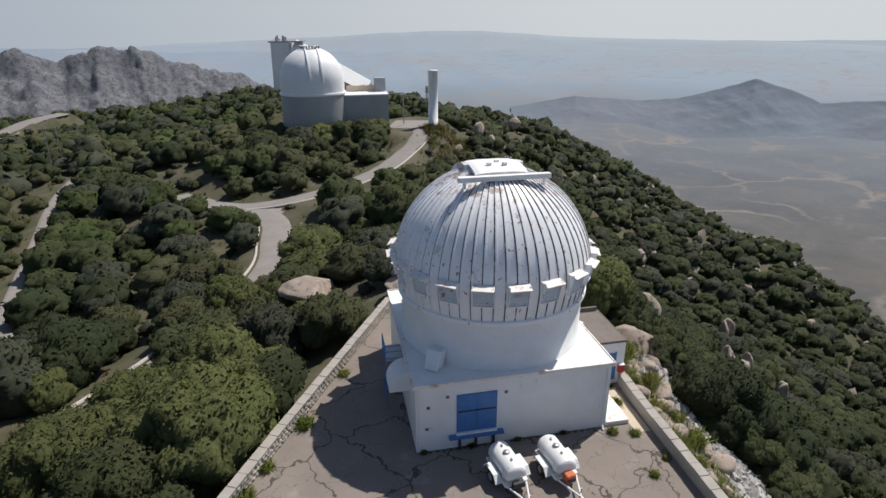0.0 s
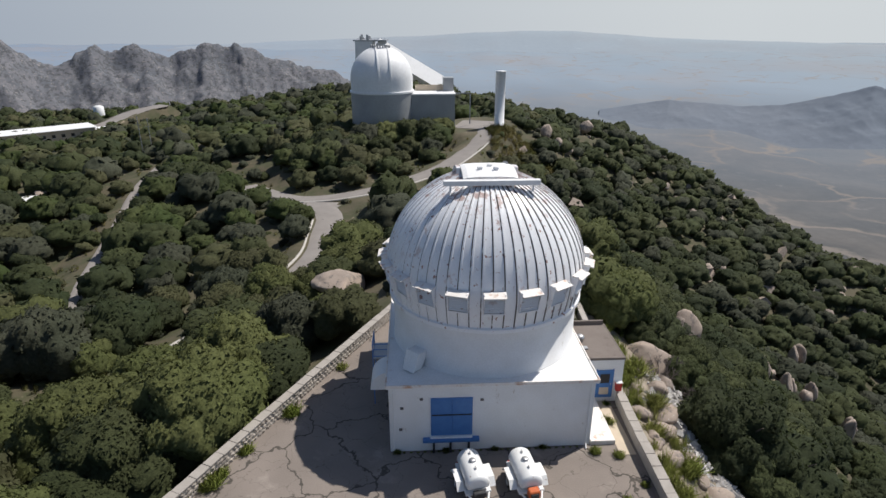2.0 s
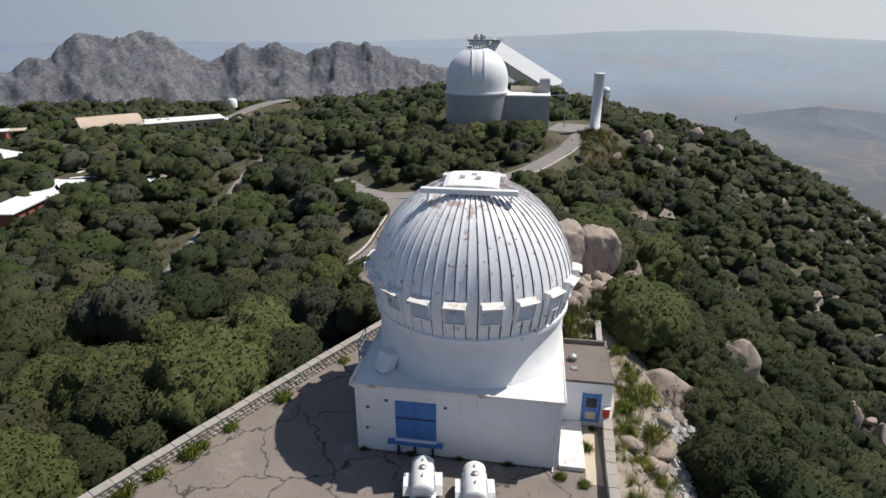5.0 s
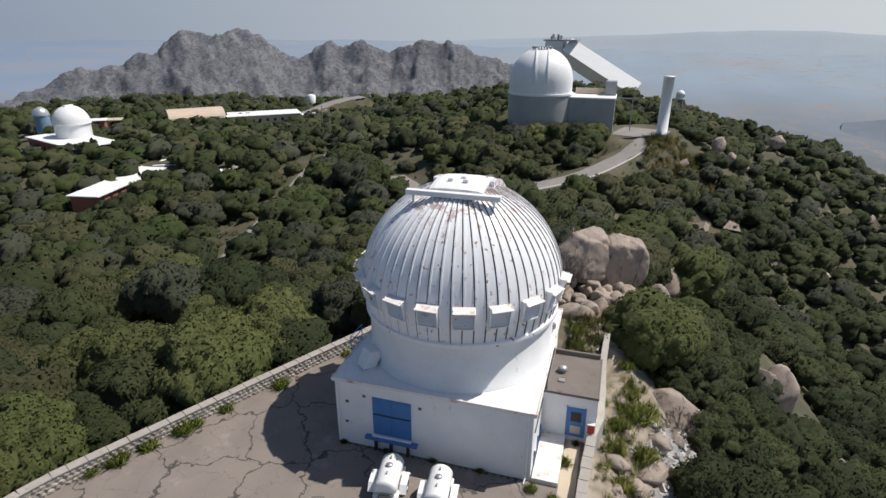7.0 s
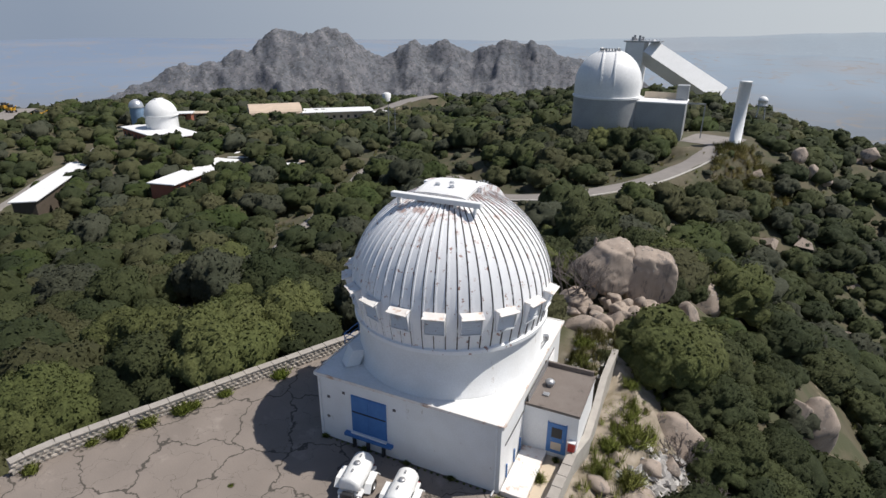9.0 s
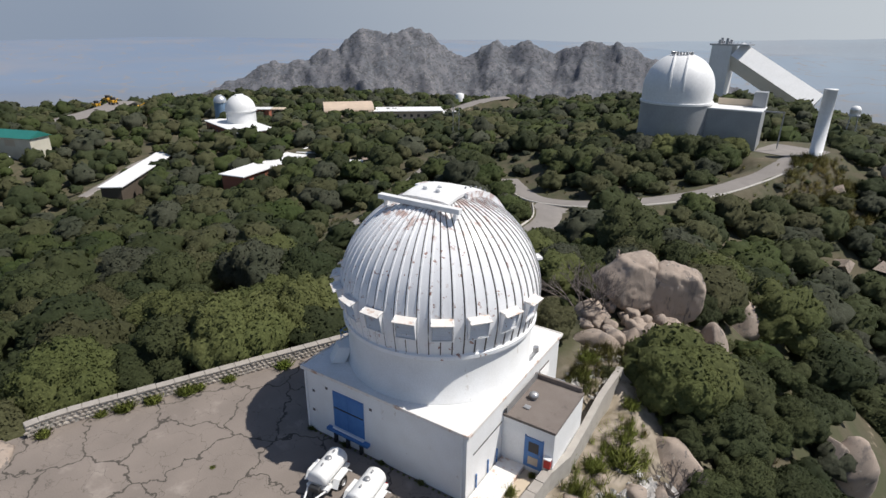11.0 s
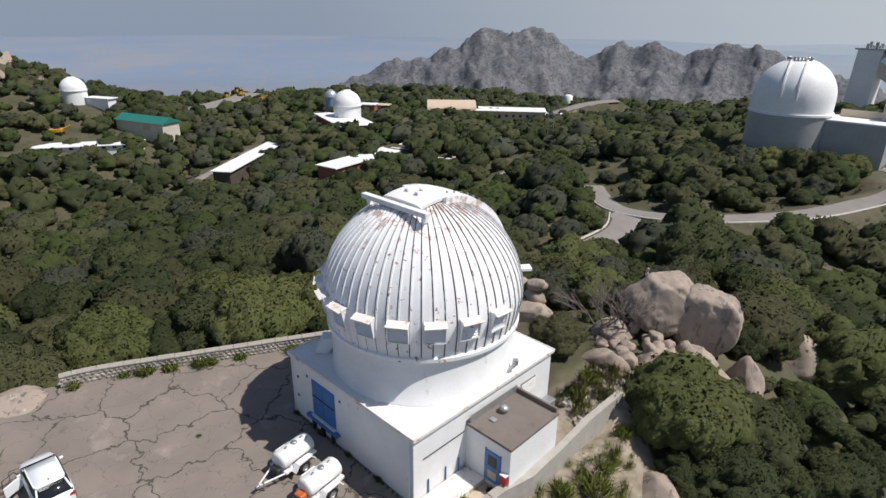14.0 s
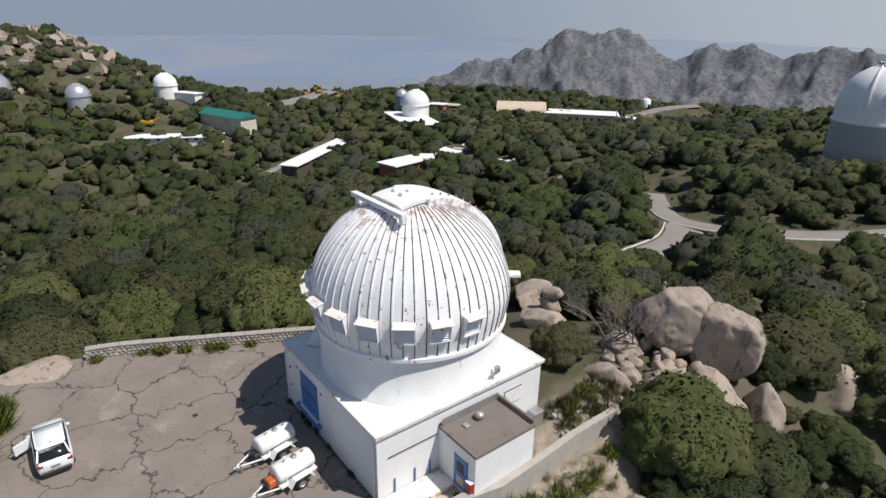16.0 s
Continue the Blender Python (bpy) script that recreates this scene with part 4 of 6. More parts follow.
M_PEEL = stained(mat("peeling_seam", (0.72, 0.70, 0.68), 0.7, second=(0.50, 0.47, 0.45), scale=3), (0.085, 0.065, 0.055), 1.3, 0.34, 0.46)
rib_mesh = mesh_of("rib", dome_strip(0.045, -0.02, 0.05, 0, radians(83)), M_DOME)
seam_mesh = mesh_of("seam", dome_strip(0.032, -0.02, 0.014, 0, radians(81), -0.078), M_PEEL)
VENTS, VENT_0 = 20, radians(-92.0)
RIBS = VENTS * 3
for i in range(RIBS):
    m = Matrix.Translation((CX, CY, 0)) @ Matrix.Rotation(VENT_0 + math.tau * i / RIBS, 4, "Z")
    rib = share("rib", rib_mesh, obs, m)
    share("seam", seam_mesh, rib, Matrix())


def vent_hood():
    """Hooded louvre box, looking along +x from the dome's wall."""
    bm = bmesh.new()
    w, z0, z1, d0, d1 = 0.59, -0.66, 0.62, 0.16, 0.44
    for s in (-1, 1):
        q = [bm.verts.new((x, s * w, z)) for x, z in ((-0.15, z0), (d0, z0), (d1, z1), (-0.15, z1))]
        q2 = [bm.verts.new((x, s * (w - 0.035), z)) for x, z in ((-0.15, z0), (d0, z0), (d1, z1), (-0.15, z1))]
        bm.faces.new(q), bm.faces.new(q2[::-1])
        for i in range(4):
            bm.faces.new((q[i], q[(i + 1) % 4], q2[(i + 1) % 4], q2[i]))
    bmesh.ops.recalc_face_normals(bm, faces=bm.faces)
    box(-0.15, -w, z0 - 0.05, d0 + 0.03, w, z0 + 0.02, 0, bm)
    return bm


hood_mesh = mesh_of("vent", vent_hood(), M_DOME)
lid_mesh = mesh_of("lid", box(-0.12, -0.63, 0.57, 0.50, 0.63, 0.64, 0.012, m=Matrix.Rotation(radians(14), 4, "Y")), M_RUST)
slat_mesh = mesh_of("slat", box(-0.085, -0.54, -0.012, 0.085, 0.54, 0.012, m=Matrix.Rotation(radians(38), 4, "Y")), M_DOME)
back_mesh = mesh_of("backing", box(-0.10, -0.56, -0.62, -0.02, 0.56, 0.56), M_STEEL)
for i in range(VENTS):
    az = VENT_0 + math.tau * i / VENTS
    if 10 < math.degrees(az) < 100:
        continue          # the north-east side is plain
    turn_z = Matrix.Translation((CX, CY, 0)) @ Matrix.Rotation(az, 4, "Z")
    v = share("vent", hood_mesh, obs, turn_z @ Matrix.Translation((6.25, 0, 9.80)))
    share("lid", lid_mesh, v, Matrix())
    share("backing", back_mesh, v, Matrix.Translation((0.1, 0, 0)))
    for k in range(7):
        f = k / 6
        share("slat", slat_mesh, v, Matrix.Translation((0.10 + 0.14 * f, 0, -0.54 + 0.98 * f)))

# shutter over the slit, from the beam over the top and down the back
bm = bmesh.new()
rows = []
section = [(-1.62, -0.25), (-1.62, 0.30), (-1.35, 0.52), (-0.6, 0.66), (0.6, 0.66), (1.35, 0.52), (1.62, 0.30), (1.62, -0.25)]
for th in np.linspace(radians(-16), radians(82), 34):
    lift = 0.36 - 0.06 * smooth01(th / radians(45))
    rows.append([bm.verts.new((CX + x, CY + (DR + o * lift) * math.sin(th), DC + (DR + o * lift) * math.cos(th))) for x, o in section])
for p, q in zip(rows, rows[1:]):
    for i in range(len(section) - 1):
        bm.faces.new((p[i], p[i + 1], q[i + 1], q[i]))
bm.faces.new(rows[0][::-1]), bm.faces.new(rows[-1])
bmesh.ops.recalc_face_normals(bm, faces=bm.faces)
shutter = part("shutter", bm, M_ROOF, obs, "white slit shutter with rust patches")
for s in (-1, 1):
    bm = bmesh.new()
    rows = []
    for th in np.linspace(radians(0), radians(84), 34):
        rows.append([bm.verts.new((CX + s * 1.78 + x, CY + (DR + o) * math.sin(th), DC + (DR + o) * math.cos(th))) for x, o in ((-0.12, -0.25), (-0.12, 0.10), (0.12, 0.10), (0.12, -0.25))])
    for p, q in zip(rows, rows[1:]):
        for i in range(3):
            bm.faces.new((p[i], p[i + 1], q[i + 1], q[i]))
    bm.faces.new(rows[0][::-1]), bm.faces.new(rows[-1])
    bmesh.ops.recalc_face_normals(bm, faces=bm.faces)
    part("shutter_track", bm, M_DOME, obs, "white curved slit track")
knob_mesh = mesh_of("cleat", box(-0.05, -0.04, 0, 0.05, 0.04, 0.16), M_STEEL)
for k in range(12):
    th = radians(6 + 5.5 * k)
    share("cleat", knob_mesh, shutter, Matrix.Translation((CX + 1.3, CY + (DR + 0.16) * math.sin(th), DC + (DR + 0.16) * math.cos(th))) @ Matrix.Rotation(-th, 4, "X"))
beam = part("beam", box(-2.62, -2.12, 15.36, 3.0, -1.72, 15.66, 0.02), M_FARWHITE, obs, "white steel beam across the slit")
for x in (-2.2, -1.0, 0.2, 1.4, 2.6):
    part("bracket", box(x - 0.05, -2.0, 14.95, x + 0.05, -1.6, 15.43), M_FARWHITE, beam)
for x, y in ((CX - 0.55, -0.4), (CX + 0.4, -0.5), (CX + 0.1, 0.2)):
    part("bracket", box(x - 0.16, y - 0.1, 15.90, x + 0.16, y + 0.1, 16.1, 0.04), M_FARWHITE, shutter)

part("dome_bracket", box(6.1, -0.35, 10.55, 6.95, 0.35, 10.75, 0.02), M_FARWHITE, obs).matrix_basis = Matrix.Translation((CX, CY, 0)) @ Matrix.Rotation(radians(50), 4, "Z")
# freight door and its ledge
door = part("freight_door", box(-3.56, -6.05, 1.12, -1.10, -5.95, 3.76), M_BLUE, obs, "blue double freight door with four panels")
for x0, x1 in ((-3.48, -2.37), (-2.29, -1.18)):
    for z0, z1 in ((1.20, 2.55), (2.63, 3.70)):
        part("panel", box(x0, -6.075, z0, x1, -6.04, z1, 0.012), M_BLUE, door)
part("hinge_bar", box(-3.5, -6.10, 2.56, -1.15, -6.05, 2.62), M_DARK, door)
ledge = part("ledge", box(-4.05, -6.32, 0.78, -0.68, -6.0, 0.98, 0.015), M_BLUE, obs, "blue weathered timber ledge below the door")
for x in (-3.4, -2.4, -1.3):
    part("bracket", box(x - 0.06, -6.28, 0.02, x + 0.06, -6.02, 0.78), M_DARK, ledge)
part("sill", box(-3.6, -6.2, 0.98, -1.1, -6.0, 1.12, 0.01), M_WHITE, obs)
for x, z in ((-5.25, 3.1), (-4.1, 3.7), (-5.35, 1.6), (-0.55, 3.55)):
    part("wall_vent", box(x - 0.1, -6.04, z - 0.09, x + 0.1, -5.98, z + 0.09, 0.02), M_SEAM, obs, "small dark wall vent")
part("downpipe", rod((5.86, -6.08, 0.25), (5.86, -6.08, 4.5), 0.05, rod((5.86, -6.08, 0.25), (5.80, -6.4, 0.05), 0.05)), M_FARWHITE, obs, "white downpipe")
part("downpipe", rod((-5.8, -6.08, 0.1), (-5.8, -6.08, 4.5), 0.04), M_FARWHITE, obs, "white downpipe")
# hoods and stairs on the west side
hood = bmesh.new()
box(-0.55, -0.45, 0, 0.55, 0.45, 1.15, 0.03, hood)
for v in hood.verts:
    if v.co.z > 0.6:
        v.co.y += 0.35
        v.co.x *= 0.9
    else:
        v.co.x *= 0.75
p = part("roof_hood", hood, M_WHITE, obs, "tilted white sheet-metal hood against the drum")
p.matrix_basis = pose(-4.6, -4.35, 4.72, -8, 0, -38)
bm = bmesh.new()
rows = []
for k in range(9):
    a = radians(90 * k / 8)
    rows.append([bm.verts.new((-6.0 - 1.25 * math.sin(a), y, 2.7 + 1.25 * math.cos(a))) for y in (-3.5, -1.6)])
for p0, q0 in zip(rows, rows[1:]):
    bm.faces.new((p0[0], p0[1], q0[1], q0[0]))
for s in (0, 1):
    c = bm.verts.new((-6.0, (-3.5, -1.6)[s], 2.7))
    bm.faces.new([c] + [r[s] for r in rows])
bmesh.ops.recalc_face_normals(bm, faces=bm.faces)
part("porch_hood", bm, M_WHITE, obs, "rounded white hood over the west door")
rail = part("stair_rail", rod((-7.2, -1.2, 0), (-7.2, -1.2, 4.6), 0.035, rod((-7.2, 0.6, 0), (-7.2, 0.6, 4.6), 0.035)), M_BLUE, obs, "blue steel rail")
for z in (3.7, 4.2, 4.6):
    rod_bm = rod((-7.2, -1.2, z), (-7.2, 0.6, z), 0.03)
    rod((-7.2, -1.2, z), (-6.1, -1.2, z), 0.03, rod_bm)
    part("rail_bar", rod_bm, M_BLUE, rail)
part("landing", box(-7.2, -1.2, 3.5, -6.0, 0.7, 3.6), M_STEEL, obs, "grey steel landing")
# east wall fittings
win = part("louvre_window", box(6.10, 3.5, 2.45, 6.16, 5.05, 3.5), M_SEAM, obs, "slatted wall louvre")
for k in range(6):
    part("slat", box(6.14, 3.52, 2.5 + k * 0.165, 6.22, 5.03, 2.58 + k * 0.165), M_WHITE, win)
part("conduit", rod((6.16, -5.3, 2.9), (6.16, -1.9, 2.9), 0.03), M_DARK, obs)
for y in (-4.9, -3.5, -2.4):
    part("pipe", rod((6.18, y, 0.3), (6.18, y, 1.25), 0.05), M_BLUE, obs, "blue standpipe")
part("exhaust", rod((5.75, 2.1, 4.75), (6.0, 2.9, 5.25), 0.13, rod((6.0, 2.9, 5.25), (6.0, 2.9, 5.6), 0.2)), M_STEEL, obs, "steel roof exhaust")
part("air_unit", box(6.3, 5.6, 0.1, 7.0, 6.5, 1.3, 0.03), M_STEEL, obs, "grey air unit")

# ---- annex ----
annex = thing("annex", "small white block annex with brown tar roof and blue door", "building")
part("wall", box(6.12, -1.73, -1.4, 9.46, 2.86, 3.28), M_WHITE, annex, "white painted brick wall")
part("roof", box(6.2, -1.70, 3.28, 9.42, 2.80, 3.42), M_TAR, annex, "flat brown tar roof")
part("roof_edge", box(9.42, -1.78, 3.26, 9.50, 2.9, 3.44, 0.01), M_TAR, annex, "brown roof edging")
part("roof_edge", box(6.14, -1.78, 3.26, 9.42, -1.70, 3.44, 0.01), M_TAR, annex, "brown roof edging")
part("parapet", box(6.14, 2.74, 3.2, 9.36, 2.92, 3.75, 0.03), M_TAR, annex, "dark rolled roof edge")
part("flashing", box(6.325, -1.66, 3.42, 6.36, 2.74, 3.95), M_STEEL, annex)
d = part("door", box(7.72, -1.79, 0.36, 8.76, -1.71, 2.48), M_BLUE, annex, "blue door with small window")
part("window", box(7.92, -1.81, 1.5, 8.56, -1.78, 2.2), M_DARK, d, "dark door glass")
part("kick_panel", box(7.92, -1.81, 0.6, 8.56, -1.78, 1.15), M_TAN, d, "tan lower panel")
part("handle", rod((8.66, -1.84, 1.35), (8.66, -1.84, 1.5), 0.02), M_STEEL, d)
part("door_frame", box(7.64, -1.77, 0.36, 7.72, -1.70, 2.56), M_BLUE, annex)
part("door_frame", box(8.76, -1.77, 0.36, 8.84, -1.70, 2.56), M_BLUE, annex)
part("roof_vent", lathe([(0.24, 0), (0.24, 0.16), (0.32, 0.2), (0.3, 0.32), (0.16, 0.44), (0, 0.47)], 16, at=(7.05, 0.6, 3.42)), M_STEEL, annex, "round steel roof vent", True)
part("roof_hatch", box(6.9, -0.65, 3.42, 7.3, -0.3, 3.52, 0.02), M_STEEL, annex)
extinguisher = thing("fire_hose_box", "red fire box on the annex corner", "fire box", 9.2, -1.9, 0.95)
part("case", box(-0.2, -0.12, 0, 0.2, 0.16, 0.62, 0.02), mat("red_box_paint", (0.42, 0.02, 0.015), 0.4), extinguisher)
part("lid", box(-0.23, -0.15, 0.62, 0.23, 0.17, 0.68, 0.01), M_FARWHITE, extinguisher, "white lid")
pad = tagged(part("step", box(6.2, -6.05, -0.2, 7.72, -1.75, 0.3, 0.02), M_RUST), "white painted concrete step with rust stains", "step", kind="structure")
walkway = tagged(part("pavement", box(7.74, -7.0, -0.3, 8.7, -1.75, 0.02), M_TAN), "bare tan concrete walkway", "pavement", kind="structure")

# ---- terrace walls ----
def wall_run(name, pts, width, z0, tops, label):
    co, f = [], []
    for i, (x, y) in enumerate(pts):
        a, b = pts[max(i - 1, 0)], pts[min(i + 1, len(pts) - 1)]
        d = Vector((b[0] - a[0], b[1] - a[1])).normalized()
        n = Vector((-d.y, d.x)) * width / 2
        h = tops[i]
        co += [(x + n.x, y + n.y, z0), (x + n.x, y + n.y, h), (x - n.x, y - n.y, h), (x - n.x, y - n.y, z0)]
    bm = bmesh.new()
    vs = [bm.verts.new(c) for c in co]
    for i in range(len(pts) - 1):
        for j in range(3):
            a = i * 4 + j
            bm.faces.new((vs[a], vs[a + 1], vs[a + 5], vs[a + 4]))
    bm.faces.new(vs[3::-1]), bm.faces.new(vs[-4:])
    bmesh.ops.recalc_face_normals(bm, faces=bm.faces)
    return tagged(part(name, bm, M_MORTAR), label, "wall", kind="structure")


def subdivided(pts, step):
    out = [Vector((*pts[0], 0))]
    for a, b in zip(pts, pts[1:]):
        a, b = Vector((*a, 0)), Vector((*b, 0))
        k = max(1, round((b - a).length / step))
        out += [a.lerp(b, (j + 1) / k) for j in range(k)]
    return out


WEST = dense([(x, y, 0) for x, y in ((-5.4, 13.4), (-6.1, 12.1), (-10.3, 4.0), (-13.4, -2.0), (-16.7, -8.6), (-19.6, -14.5), (-20.3, -16.8))], 1.0)
west_pts = [(p.x, p.y) for p in WEST]
wall_west = wall_run("wall_west", west_pts, 0.46, -3.4, [0.86] * len(west_pts), "low rubble-stone parapet along the terrace")
EAST = [(9.75, 10.4), (9.5, 6.0), (9.55, 2.95)]
wall_east = wall_run("wall_east", [(9.75, 10.4), (9.6, 6.5), (9.72, 2.9), (9.75, 0.0), (9.30, -2.1)], 0.46, -2.6, [1.35, 1.15, 0.95, 0.8, 0.8], "pale rendered stone parapet beside the annex")
wall_south = wall_run("wall_east", [(9.30, -2.1), (9.1, -6.0), (8.95, -12.0), (8.8, -18.0), (8.4, -24.0)], 0.46, -2.6, [0.8] * 5, "pale rendered stone parapet on the steep side")
cap_rng = random.Random(4)
for owner, pts, top in ((wall_west, west_pts, 0.86), (wall_south, [(p.x, p.y) for p in subdivided([(9.30, -2.1), (9.1, -6.0), (8.95, -12.0), (8.8, -18.0), (8.4, -24.0)], 1.0)], 0.8)):
    for a, b in zip(pts, pts[1:]):
        d = Vector((b[0] - a[0], b[1] - a[1], 0))
        bm = box(-d.length / 2 + 0.012, -0.29 - cap_rng.uniform(0, 0.03), 0.003, d.length / 2 - 0.012, 0.29 + cap_rng.uniform(0, 0.03), 0.10 + cap_rng.uniform(0, 0.025), 0.02)
        c = part("cap_slab", bm, M_CAP, owner)
        c.matrix_basis = Matrix.Translation(((a[0] + b[0]) / 2, (a[1] + b[1]) / 2, top)) @ Matrix.Rotation(math.atan2(d.y, d.x), 4, "Z")

# ---- trailers ----
M_TANK = stained(mat("white_tank_paint", (0.80, 0.80, 0.79), 0.4, second=(0.72, 0.71, 0.69), scale=2, fine=20, bump=0.05), (0.35, 0.26, 0.20), 3.0, 0.64, 0.68)
M_ORANGE = mat("orange_paint", (0.55, 0.12, 0.03), 0.5)


def wheel(parent, x, y, z, r, w, side, name="wheel"):
    hub = part(name, lathe([(r * 0.58, -w / 2), (r * 0.9, -w / 2), (r, -w / 3), (r, w / 3), (r * 0.9, w / 2), (r * 0.58, w / 2), (r * 0.58, -w / 2)], 24), M_RUBBER, parent, "black tyre", True)
    hub.matrix_basis = Matrix.Translation((x, y, z)) @ Matrix.Rotation(radians(90), 4, "Y")
    part("rim", lathe([(0, side * w * 0.28), (r * 0.2, side * w * 0.34), (r * 0.32, side * w * 0.12), (r * 0.56, side * w * 0.36), (r * 0.58, side * w * 0.5)], 18), M_STEEL, hub, "steel rim", True)


def trailer(x, y, rz, engine):
    t = thing("tank_trailer", "white two-wheeled tank trailer" + (" with an orange engine" if engine else " parked on the terrace"), "trailer", x, y, 0, rz, "trailers by the wall")
    prof = []
    for k in range(15):
        a = radians(-20 + 220 * k / 14)
        prof.append((0.56 * math.cos(a), 1.0 + 0.52 * math.sin(a)))
    bm = bmesh.new()
    rows = []
    for yy, s in ((-1.12, 0.55), (-1.08, 0.88), (-0.98, 1.0), (0.98, 1.0), (1.08, 0.88), (1.12, 0.55)):
        rows.append([bm.verts.new((px * s, yy, 1.0 + (pz - 1.0) * s)) for px, pz in prof])
    for p, q in zip(rows, rows[1:]):
        for i in range(len(prof)):
            j = (i + 1) % len(prof)
            bm.faces.new((p[i], p[j], q[j], q[i]))
    bm.faces.new(rows[0]), bm.faces.new(rows[-1][::-1])
    bmesh.ops.recalc_face_normals(bm, faces=bm.faces)
    tank = part("tank", bm, M_TANK, t, "white rounded tank", True)
    part("filler_cap", lathe([(0.17, 0), (0.17, 0.06), (0.12, 0.1), (0, 0.11)], 16, at=(0, 0.1, 1.51)), M_STEEL, tank, "grey filler cap", True)
    part("lifting_eye", box(-0.03, -0.55, 1.5, 0.03, -0.4, 1.62), M_STEEL, tank)
    part("lifting_eye", box(-0.03, 0.55, 1.5, 0.03, 0.7, 1.62), M_STEEL, tank)
    part("strap", box(-0.575, -0.72, 0.75, 0.575, -0.66, 1.05, 0.01), M_TANK, tank)
    part("chassis", box(-0.62, -1.1, 0.46, 0.62, 1.1, 0.62, 0.02), M_TANK, t, "white steel chassis")
    for s in (-1, 1):
        fend = bmesh.new()
        rows = []
        for xx in (0.60, 0.95):
            rows.append([fend.verts.new((s * xx, yy, zz)) for yy, zz in ((-0.75, 0.5), (-0.45, 0.86), (0.45, 0.86), (0.75, 0.5), (0.70, 0.46), (0.42, 0.8), (-0.42, 0.8), (-0.70, 0.46))])
        for i in range(8):
            fend.faces.new((rows[0][i], rows[0][(i + 1) % 8], rows[1][(i + 1) % 8], rows[1][i]))
        fend.faces.new(rows[0]), fend.faces.new(rows[1][::-1])
        bmesh.ops.recalc_face_normals(fend, faces=fend.faces)
        part("fender", fend, M_TANK, t, "white angular fender")
        wheel(t, s * 0.78, 0, 0.36, 0.36, 0.24, s)
        part("drawbar", rod((s * 0.5, -1.1, 0.52), (0, -2.45, 0.46), 0.05), M_TANK, t)
        part("tail_lamp", box(s * 0.5 - 0.06, 1.1, 0.52, s * 0.5 + 0.06, 1.14, 0.62), mat("red_lamp", (0.4, 0.02, 0.02), 0.3), t, "red tail lamp")
    part("coupling", box(-0.07, -2.62, 0.40, 0.07, -2.36, 0.54, 0.02), M_STEEL, t, "steel coupling")
    part("jack", rod((0.14, -2.2, 0.0), (0.14, -2.2, 0.75), 0.035), M_STEEL, t, "steel jack leg")
    t.scale = (1.14, 1.1, 1.1)
    if engine:
        part("engine", box(-0.26, -1.55, 0.5, 0.26, -1.12, 0.95, 0.05), M_ORANGE, t, "orange engine")
        part("engine_cover", box(-0.2, -1.62, 0.62, 0.2, -1.5, 0.85, 0.03), M_DARK, t)
    else:
        part("hose_box", box(-0.3, -1.4, 0.5, 0.3, -1.12, 0.8, 0.03), M_DARK, t, "dark hose box")


trailer(-1.35, -9.0, 10, False)
trailer(1.55, -9.05, 8, True)

# ---- car ----
M_CARPAINT = mat("white_car_paint", (0.80, 0.82, 0.84), 0.25, second=(0.78, 0.80, 0.82), scale=1, bump=0, coat=0.6)
M_GLASS = mat("dark_car_glass", (0.012, 0.014, 0.016), 0.06, second=(0.015, 0.017, 0.02), bump=0)
car = thing("car", "white hatchback crossover parked with its front door open", "car", -9.55, -20.1, 0, 180)
car.scale = (1.13, 1.06, 1.1)


def loft(sections):
    """Joins outlines of equal length along x."""
    bm = bmesh.new()
    rows = [[bm.verts.new((x, yy, zz)) for yy, zz in pts] for x, pts in sections]
    n = len(rows[0])
    for p, q in zip(rows, rows[1:]):
        for i in range(n):
            bm.faces.new((p[i], p[(i + 1) % n], q[(i + 1) % n], q[i]))
    bm.faces.new(rows[0]), bm.faces.new(rows[-1][::-1])
    bmesh.ops.recalc_face_normals(bm, faces=bm.faces)
    return bm


def hull(w, z0, z1, w_top):
    return [(-w * 0.92, z0), (-w, z0 + 0.15), (-w, z1 - 0.18), (-w_top, z1), (w_top, z1), (w, z1 - 0.18), (w, z0 + 0.15), (w * 0.92, z0)]


body = part("body", loft([(-2.18, hull(0.72, 0.42, 0.95, 0.6)), (-2.12, hull(0.82, 0.32, 1.02, 0.7)), (-1.6, hull(0.91, 0.28, 1.06, 0.8)), (0.9, hull(0.92, 0.26, 1.02, 0.8)), (1.75, hull(0.88, 0.28, 0.92, 0.72)), (2.12, hull(0.78, 0.32, 0.78, 0.6)), (2.2, hull(0.66, 0.4, 0.68, 0.5))]), M_CARPAINT, car, "glossy white car body", True)
part("cabin", loft([(-2.0, hull(0.80, 0.95, 1.12, 0.66)), (-1.45, hull(0.82, 0.95, 1.50, 0.60)), (-0.2, hull(0.84, 0.95, 1.56, 0.62)), (0.45, hull(0.84, 0.95, 1.50, 0.60)), (1.25, hull(0.82, 0.93, 1.00, 0.66))]), M_GLASS, car, "dark tinted cabin glass", True)
part("roof_panel", loft([(-1.62, hull(0.60, 1.44, 1.52, 0.5)), (-1.3, hull(0.72, 1.45, 1.60, 0.66)), (-0.2, hull(0.74, 1.47, 1.64, 0.68)), (0.42, hull(0.72, 1.44, 1.58, 0.66))]), M_CARPAINT, car, "white roof", True)
